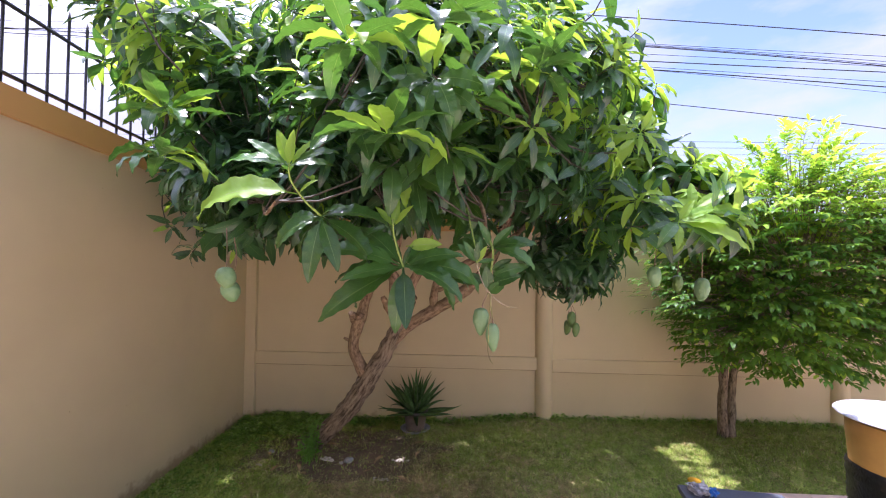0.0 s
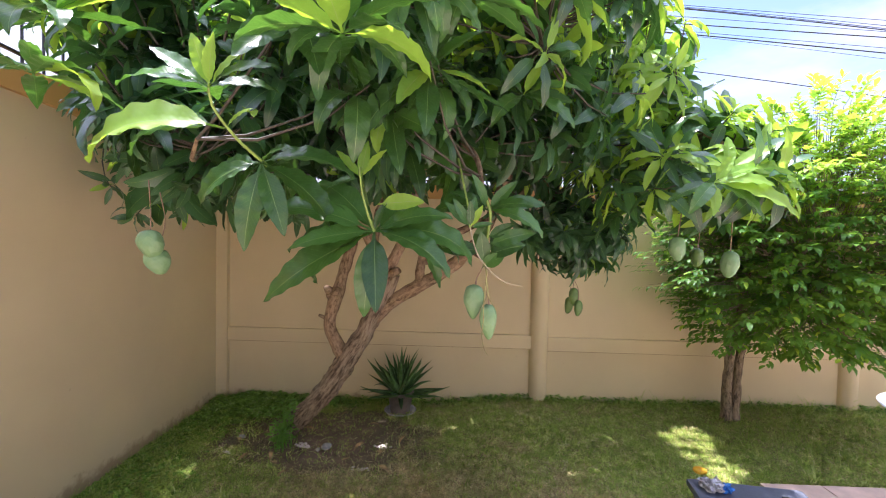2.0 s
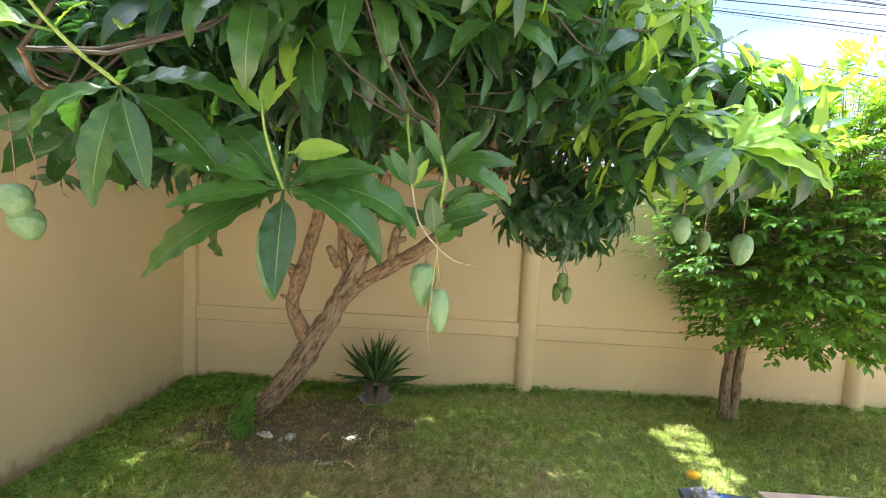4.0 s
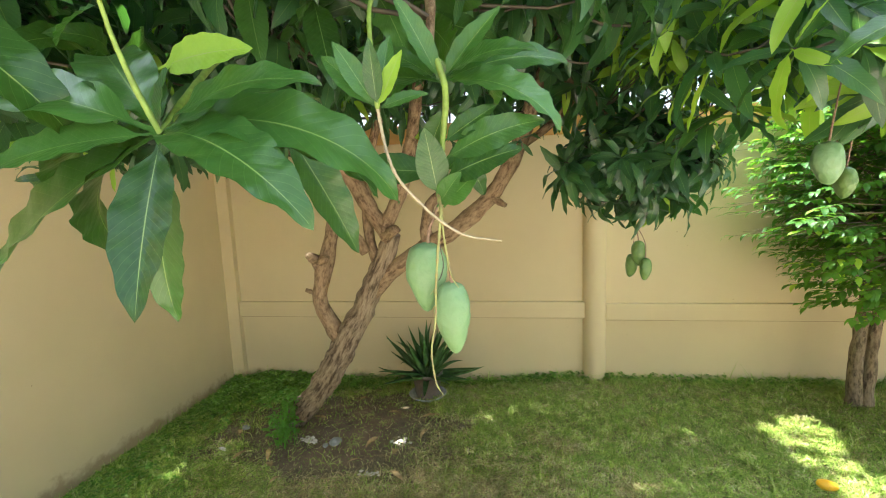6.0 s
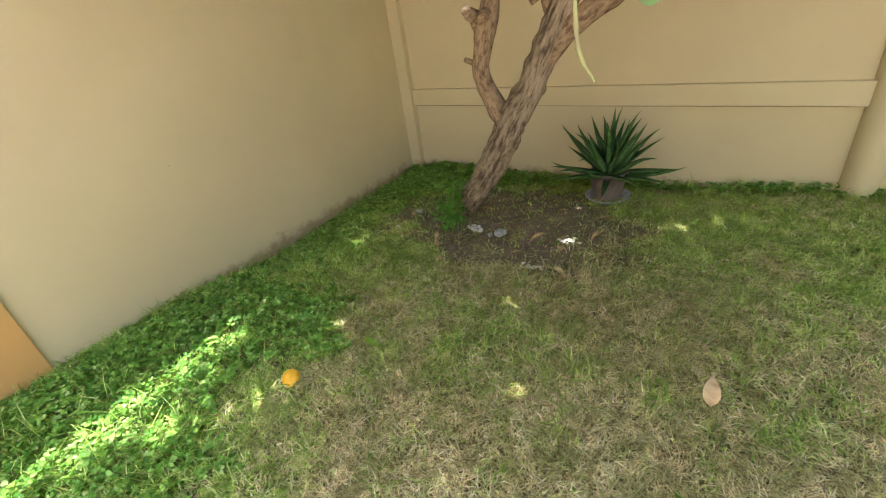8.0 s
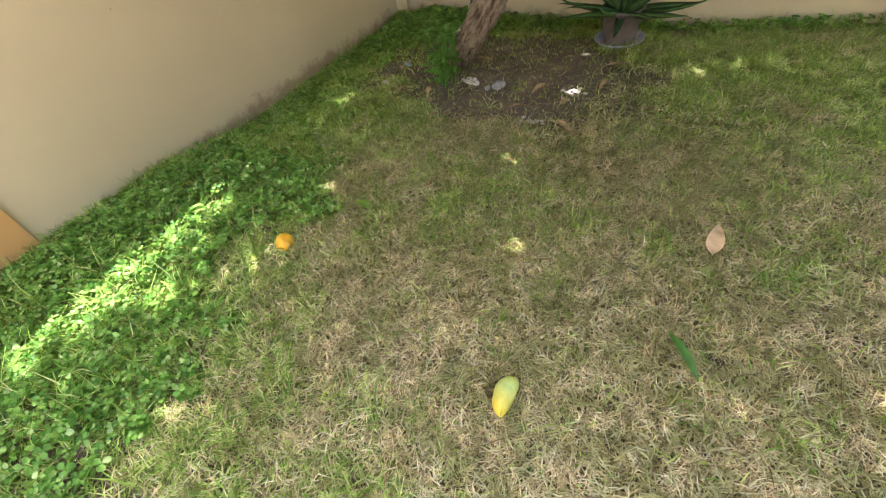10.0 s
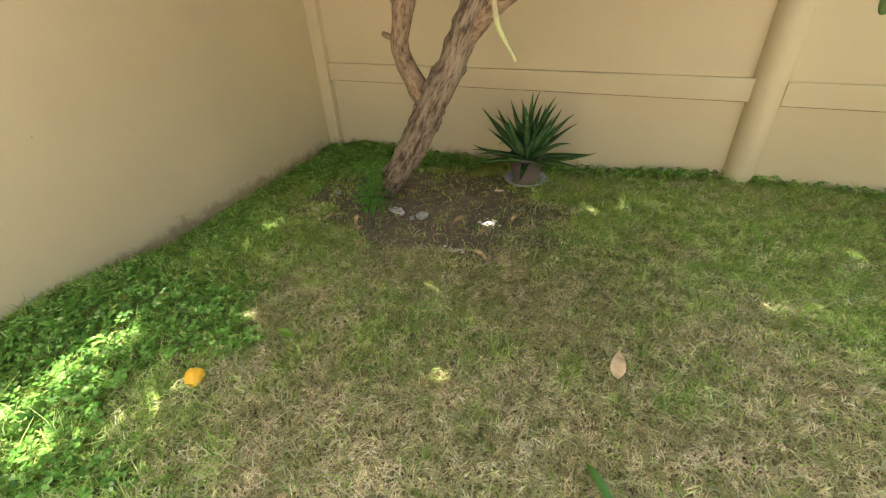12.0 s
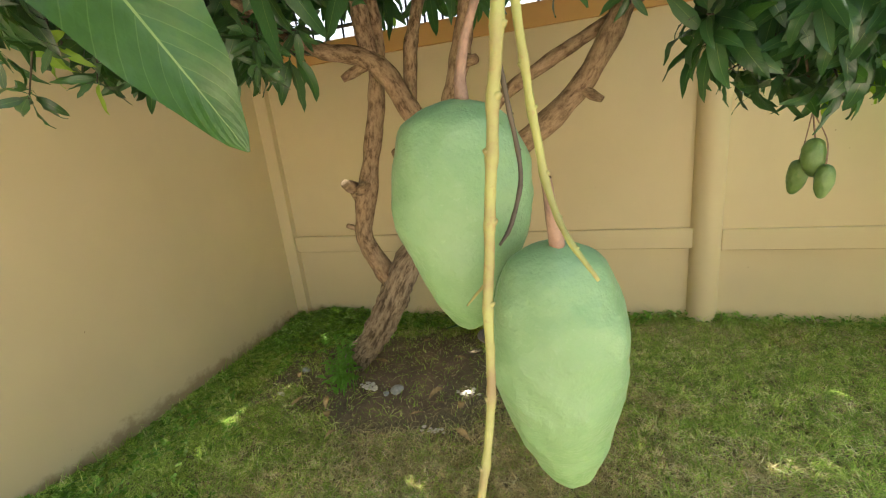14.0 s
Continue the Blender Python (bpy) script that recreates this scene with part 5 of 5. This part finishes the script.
def grit(at, spread, n, label):
    ch = []
    for k in range(n):
        c = np.array((at[0] + rng.normal() * spread, at[1] + rng.normal() * spread * 0.7, rng.uniform(0.002, 0.012)))
        s = rng.uniform(0.006, 0.016)
        v = np.array([(-1, -1, 0), (1, -0.8, 0.1), (0.9, 1, 0), (-0.8, 0.9, 0.15), (-0.6, -0.6, 0.7), (0.6, -0.5, 0.8), (0.5, 0.6, 0.7), (-0.5, 0.5, 0.75)], float) * s
        a = rng.uniform(0, 6.28)
        rot = np.array([[math.cos(a), -math.sin(a), 0], [math.sin(a), math.cos(a), 0], [0, 0, 0.5]])
        ch.append((c + v @ rot.T, np.array([(0, 3, 2, 1), (4, 5, 6, 7), (0, 1, 5, 4), (1, 2, 6, 5), (2, 3, 7, 6), (3, 0, 4, 7)])))
    vv, ff, _ = joined(ch)
    return tagged(link_mesh("shell_grit", vv, ff, M_CHALK, smooth=False), label, "debris", "pale grit on the soil", "stuff")


for at, sp, n in [((-1.045, 3.755), 0.03, 22), ((-0.46, 3.79), 0.03, 20), ((-0.545, 3.455), 0.022, 14)]:
    grit(at, sp, n, "scattered white shell fragments on bare soil")


def tuft(at, n, h, mat, label):
    """A small clump of grass, standing in for a fleck of sun."""
    ch = []
    for k in range(n):
        a = rng.normal(0.9, 0.8)
        o = np.array((math.cos(a), math.sin(a), 0)) * rng.choice([-1, 1])
        sd = np.array((-o[1], o[0], 0)) * rng.uniform(0.0006, 0.0014)
        p0 = np.array((at[0] + rng.normal() * 0.26 * h, at[1] + rng.normal() * 0.36 * h, rng.uniform(0.012, 0.030)))
        ln = h * rng.uniform(0.4, 1.0)
        p1 = p0 + o * 0.5 * ln + np.array((0, 0, rng.uniform(0.0, 0.2) * ln))
        p2 = p1 + o * 0.5 * ln + sd * rng.uniform(-6, 6) + np.array((0, 0, rng.uniform(-0.15, 0.1) * ln))
        ch.append((np.array([p0 - sd, p0 + sd, p1 + sd, p1 - sd, p2 + sd * 0.3, p2 - sd * 0.3]), np.array([(0, 1, 2, 3), (3, 2, 4, 5)])))
    vv, ff, _ = joined(ch)
    return tagged(link_mesh("grass_tuft", vv, ff, mat), label, "grass", "tufts in the lawn", "stuff")


# clumps added where flecks of sun brighten the lawn
for at in [(-0.50, 3.105), (-1.19, 2.62)]:
    tuft(at, 40, 0.07, M_GRASS, "clump of lawn grass standing in for a sun fleck")

# ---- bins ----
M_BLACK = plain("black_plastic_wrap", (0.012, 0.013, 0.014), 0.3, vary=0.3, scale=20.0, bump=0.5, dist=0.01)
M_TAN = plain("amber_plastic", (0.50, 0.29, 0.075), 0.35, vary=0.15, scale=6.0)
M_LIDW = plain("white_lid", (0.58, 0.60, 0.64), 0.5, vary=0.06, scale=25.0, bump=0.5, dist=0.006)
DRUM = (2.181, 2.30, 0.0)
drum = empty("drum", (2.181, 2.30, 0.0375), "amber plastic drum wrapped in black film with white lid", "drum")
lathe("body", DRUM, [(0.0, 0.04), (0.215, 0.04), (0.232, 0.42), (0.246, 0.74), (0.256, 0.86), (0.258, 0.928), (0.24, 0.930), (0.0, 0.920)], M_TAN, drum, 48)
wrap = [(0.221, 0.04)]
for k in range(40):
    z = 0.044 + 0.66 * k / 39
    wrap.append((0.224 + 0.034 * z / 0.74 + 0.004 * math.sin(k * 2.6) + 0.003 * rng.uniform(-1, 1), z))
wrap.append((0.250, 0.727))
lathe("film_wrap", DRUM, wrap, M_BLACK, drum, 48)["label"] = "crinkled black plastic film"
lathe("lid", DRUM, [(0.0, 0.934), (0.24, 0.934), (0.298, 0.950), (0.301, 0.955), (0.25, 0.966), (0.13, 0.984), (0.0, 0.980)], M_LIDW, drum, 48)["label"] = "thin white rumpled cover"
M_BINLID = plain("blue_grey_plastic", (0.10, 0.115, 0.15), 0.45, vary=0.1, scale=60.0)
M_BINBODY = plain("brown_plastic", (0.22, 0.14, 0.07), 0.5)
bin_ = empty("storage_bin", (1.715, 2.80, 0.0), "brown storage bin with blue-grey lid on the lawn", "bin")
TURN_BIN = pose(1.715, 2.80, 0.0, 0, 0, -8)
for nm, lo, hi, mt, bev in (("body", (-0.27, -0.20, 0.0), (0.27, 0.20, 0.215), M_BINBODY, 0.02), ("lid", (-0.30, -0.23, 0.21), (0.30, 0.23, 0.25), M_BINLID, 0.018)):
    b5 = bmesh.new()
    add_box(b5, lo, hi, bev)
    ob = part(nm, b5, mt, None, smooth=False)
    ob.matrix_basis = TURN_BIN
    under(ob, bin_)
bin_lid = ob
b5 = bmesh.new()
add_box(b5, (0.14, -0.06, 0.2505), (0.24, 0.12, 0.262), 0.006)
ob = part("handle", b5, M_BLACK, bin_lid, "black grip set in the lid")
M_FOIL = plain("crumpled_foil", (0.40, 0.40, 0.42), 0.35, 0.5, vary=0.5, scale=90.0)
M_BLUE = plain("blue_wrapper", (0.03, 0.16, 0.5), 0.4)
wad = empty("crumpled_wrapper", (1.535, 2.945, 0.252), "crumpled silver and blue wrapper lying on the bin lid", "wrapper")
for nm, c, s, mt, sd in (("foil", (1.535, 2.945, 0.28), 0.045, M_FOIL, 1), ("foil", (1.50, 2.97, 0.285), 0.03, M_FOIL, 4), ("blue_foil", (1.60, 2.93, 0.275), 0.03, M_BLUE, 7)):
    b5 = bmesh.new()
    bmesh.ops.create_icosphere(b5, subdivisions=3, radius=s)
    for v in b5.verts:
        k = 1 + 0.9 * noise.noise(v.co * (2.6 / s) + Vector((sd, 0, 0)))
        v.co = Vector((v.co.x * k, v.co.y * k, max(v.co.z * k * 0.7, -0.027))) + Vector(c)
    under(part(nm, b5, mt), wad)

# ---- overhead cables ----
M_CABLE = plain("black_cable", (0.02, 0.02, 0.022), 0.6)
def cable(heights, r, back):
    """Height over x = -8.8, 3.7 and 8.2 at y = 9; a sagging curve through them."""
    a, b, c = np.polyfit((-8.8, 3.7, 8.2), heights, 2)
    k = back / 9.0
    pts = [(x * (1 + k), 9.0 + back, 1.67 + (a * x * x + b * x + c - 1.67) * (1 + k), r) for x in (-18, -12, -6, 0, 6, 12, 18)]
    pts = [(-26.0, 9.1, pts[0][2], r)] + pts + [(24.0, 9.1, pts[-1][2], r)]
    tagged(tube("cable", pts, M_CABLE, None, segs=5, step=1.0), "black overhead service cable beyond the garden wall", "cable", "overhead cables")


for heights, r, back in [((7.45, 6.58, 6.175), 0.010, 0.0), ((7.06, 6.07, 5.76), 0.005, 0.1), ((6.74, 6.045, 5.66), 0.005, 0.2), ((6.62, 6.03, 5.60), 0.006, 0.15), ((6.59, 6.01, 5.57), 0.010, 0.05), ((6.56, 5.86, 5.56), 0.005, 0.3), ((6.53, 5.715, 5.447), 0.010, 0.0),
                         ((6.51, 5.60, 5.258), 0.005, 0.25), ((6.44, 5.55, 5.157), 0.011, 0.1), ((6.40, 5.54, 5.046), 0.004, 0.2), ((5.6, 4.89, 4.336), 0.008, 0.05), ((4.3, 4.10, 4.037), 0.004, 0.2), ((4.1, 3.97, 3.937), 0.004, 0.1), ((3.9, 3.82, 3.838), 0.004, 0.3)]:
    cable(heights, r, back)
M_POLE = plain("concrete_pole", (0.40, 0.39, 0.36), 0.9)
for px in (-26.0, 24.0):
    tagged(tube("utility_pole", [(px, 9.1, -0.1, 0.16), (px, 9.1, 4.0, 0.15), (px, 9.1, 9.2, 0.13)], M_POLE, None, segs=12, step=1.0), "grey concrete pole that carries the overhead cables", "pole", "utility poles")

# ---- lawn: blades, straw, clover ----
def field(x, y, scale, seed):
    return np.array([noise.fractal(Vector((a * scale + seed, b * scale, seed * 0.7)), 1.0, 2.0, 3) for a, b in zip(x, y)])


def zones(x, y):
    n1, n2 = field(x, y, 1.6, 3.0), field(x, y, 5.0, 9.0)
    soil = 1.25 - np.hypot((x + 0.93) / 0.78, (y - 3.94) / 0.62) + 0.35 * n2
    clover = np.maximum(-1.08 - 0.45 * np.maximum(y - 2.15, -0.3) - x + 0.30 * n2 + 0.25 * n1, np.maximum((y - 4.25) * 1.2 - (x + 1.25) * 1.2, -9) * 0.7 + 0.15 * n2)
    dry = np.clip(1.42 - np.hypot((x - 0.20) / 1.45, (y - 2.40) / 1.10) + 0.75 * n1 + 0.35 * n2, 0, 1)
    dry = np.maximum(dry, np.clip(0.20 - 0.25 * np.clip(y - 3.2, 0, 1) + 1.0 * n1 + 0.6 * n2, 0, 0.7))
    dry = dry * np.clip(2.0 - x, 0.15, 1.0)
    return soil, clover, dry


def scatter(n, x0, x1, y0, y1):
    x, y = rng.uniform(x0, x1, n), rng.uniform(y0, y1, n)
    ok = ~((x > PAVE_X) & (y < PAVE_Y + 0.03))
    return x[ok], y[ok]


def blades(x, y, length, width, lean, flat, curl):
    """Strips of two quads at x, y; lean: how far they bow over; flat: lying share."""
    n = len(x)
    a = rng.uniform(0, 2 * np.pi, n)
    o = np.stack([np.cos(a), np.sin(a), np.zeros(n)], 1)
    sd = np.stack([-np.sin(a), np.cos(a), np.zeros(n)], 1) * (width * rng.uniform(0.6, 1.3, n))[:, None]
    L = length * rng.uniform(0.5, 1.35, n)
    up = np.array([[0, 0, 1.0]])
    e1 = np.where(flat, rng.uniform(0.05, 0.45, n), rng.uniform(0.7, 1.5, n) - lean * 0.3)
    e2 = e1 - rng.uniform(0.2, 1.0, n) * curl
    z0 = np.where(flat, rng.uniform(0.004, 0.030, n), 0.004)
    p0 = np.stack([x, y, z0], 1)
    p1 = p0 + (o * np.cos(e1)[:, None] + up * np.sin(e1)[:, None]) * (L * 0.5)[:, None]
    tw = rng.uniform(-0.5, 0.5, n)[:, None]
    o2 = o + sd / (np.linalg.norm(sd, axis=1)[:, None]) * tw
    p2 = p1 + (o2 * np.cos(e2)[:, None] + up * np.sin(e2)[:, None]) * (L * 0.5)[:, None]
    p2[:, 2] = np.maximum(p2[:, 2], 0.003)
    gz = ground_z(x, y)
    for p in (p0, p1, p2):
        p[:, 2] += gz
    v = np.stack([p0 - sd, p0 + sd, p1 - sd * 0.85, p1 + sd * 0.85, p2 - sd * 0.15, p2 + sd * 0.15], 1).reshape(-1, 3)
    b6 = (np.arange(n) * 6)[:, None]
    f = np.concatenate([b6 + np.array([[0, 1, 3, 2]]), b6 + np.array([[2, 3, 5, 4]])], 1).reshape(-1, 4)
    return v, f


green, straw = [], []
for n, rect, scale in ((400000, (LEFT_X, 1.9, 1.4, BACK_Y - 0.02), 1.0), (140000, (1.9, 4.6, 2.4, BACK_Y - 0.02), 1.2), (14000, (LEFT_X, 2.1, 0.8, 1.4), 1.3)):
    x, y = scatter(n, *rect)
    soil, clover, dry = zones(x, y)
    r1 = rng.random(len(x))
    keep = (r1 > np.clip(soil * 2.2, 0, 0.93)) & ((clover < 0.0) | (rng.random(len(x)) < 0.7))
    x, y, dry, soil, clover = x[keep], y[keep], dry[keep], soil[keep], clover[keep]
    is_dry = rng.random(len(x)) < 0.16 + 0.72 * dry
    is_dry &= clover < 0.02
    g = ~is_dry
    flat = rng.random(g.sum()) < 0.32
    tuft_h = 0.75 + np.clip(2.2 * field(x[g], y[g], 9.0, 17.0), -0.2, 1.1)
    tall = np.where(BACK_Y - y[g] < 0.12, 1.7, 1.0)
    green.append(blades(x[g], y[g], 0.042 * scale * tall * tuft_h * np.where(clover[g] > 0, 1.1, 1.0), 0.0019 * scale, 0.8, flat, 1.0))
    straw.append(blades(x[is_dry], y[is_dry], 0.048 * scale, 0.0014 * scale, 0.8, rng.random(is_dry.sum()) < 0.8, 0.7))
xw = np.concatenate([LEFT_X + 0.02 + np.abs(rng.normal(0, 0.04, 620)), rng.uniform(LEFT_X, 4.6, 620)])
yw = np.concatenate([rng.uniform(1.2, 4.8, 620), BACK_Y - 0.03 - np.abs(rng.normal(0, 0.05, 620))])
green.append(blades(xw, yw, 0.09, 0.0016, 0.3, np.zeros(len(xw), bool), 0.9))
# long blades in the rank corners of the lawn
for n, x0, x1, y0, y1, ln in ((520, -1.95, -1.15, 1.15, 1.95, 0.15), (260, 0.75, 1.35, 1.9, 2.5, 0.12), (240, -2.25, -1.3, 1.9, 2.9, 0.10), (420, -0.5, 2.0, 2.3, 4.6, 0.075)):
    xw, yw = scatter(n, x0, x1, y0, y1)
    green.append(blades(xw, yw, ln, 0.0022, 0.4, np.zeros(len(xw), bool), 0.9))
vv, ff, _ = joined(green)
tagged(link_mesh("lawn_grass", vv, ff, M_GRASS), "short patchy green lawn grass", "grass", kind="stuff")
vv, ff, _ = joined(straw)
tagged(link_mesh("dry_grass", vv, ff, M_STRAW), "dry tan straw matted in the lawn", "grass", kind="stuff")

x, y = scatter(34000, LEFT_X, 0.6, 1.2, BACK_Y - 0.02)
soil, clover, dry = zones(x, y)
edge = (x < LEFT_X + 0.10) | ((y > BACK_Y - 0.14) & (rng.random(len(x)) < 0.6))
keep = ((clover > 0.0) & (soil < 0.5) & (rng.random(len(x)) < (0.32 + clover * 0.8) * np.where((y > 2.75) & (y < 4.2), 0.22, 1.0))) | (edge & (soil < 0.7))
x, y = x[keep], y[keep]
xb, yb = rng.uniform(0.2, 5.0, 700), BACK_Y - 0.02 - np.abs(rng.normal(0, 0.05, 700))
x, y = np.concatenate([x, xb]), np.concatenate([y, yb])
n = len(x)
h = rng.uniform(0.018, 0.070, n) * np.where(x < LEFT_X + 0.16, 0.4, 1.0)
xm, ym = rng.uniform(LEFT_X + 0.02, -1.25, 4200), rng.uniform(4.05, BACK_Y - 0.02, 4200)
mound = np.clip(1.25 - np.hypot((xm + 1.85) / 0.62, (ym - 4.65) / 0.50) + 0.5 * field(xm, ym, 6.0, 12.0), 0, 1)
keep = rng.random(len(xm)) < mound * 1.6
xm, ym, mound = xm[keep], ym[keep], mound[keep]
x, y, h = np.concatenate([x, xm]), np.concatenate([y, ym]), np.concatenate([h, 0.015 + mound * rng.uniform(0.02, 0.075, len(xm))])
n = len(x)
ch_v, ch_f = [], []
a0 = rng.uniform(0, 6.28, n)
size = rng.uniform(0.0075, 0.0145, n)
tiltx, tilty = rng.normal(0, 0.3, n), rng.normal(0, 0.3, n)
for leaflet in range(3):
    a = a0 + leaflet * 2.094
    o = np.stack([np.cos(a), np.sin(a), np.cos(a) * tiltx + np.sin(a) * tilty - 0.15], 1) * size[:, None]
    s = np.stack([-np.sin(a), np.cos(a), -np.sin(a) * tiltx + np.cos(a) * tilty], 1) * size[:, None]
    c = np.stack([x, y, h + ground_z(x, y)], 1)
    lift = np.array([[0, 0, 1.0]]) * (0.35 * size)[:, None]
    pts = np.stack([c, c + 0.8 * o + 0.75 * s + lift, c + 1.6 * o + 0.55 * s + lift, c + 1.5 * o, c + 1.6 * o - 0.55 * s + lift, c + 0.8 * o - 0.75 * s + lift], 1).reshape(-1, 3)
    b7 = (np.arange(n) * 6)[:, None]
    ch_v.append(pts)
    ch_f.append(np.concatenate([b7 + np.array([[0, 1, 2, 3]]), b7 + np.array([[0, 3, 4, 5]])], 1).reshape(-1, 4) + leaflet * n * 6)
tagged(link_mesh("clover", np.vstack(ch_v), np.vstack(ch_f), M_CLOVER), "lush green clover along the garden wall", "clover", kind="stuff")

# ---- paving tiles ----
tile_mesh = None
for i in range(20):
    for j in range(14):
        if i * 14 + j >= 280:
            break
        if tile_mesh is None:
            b8 = bmesh.new()
            add_box(b8, (0.004, 0.004, 0.0), (0.396, 0.396, 0.012), 0.003)
            ob = part("tile", b8, M_TILE, pavement)
            tile_mesh = ob.data
        else:
            ob = new("tile", tile_mesh)
            ob.parent = pavement
        ob.location = (PAVE_X + 0.4 * i, PAVE_Y - 0.4 * (j + 1), 0.0255)
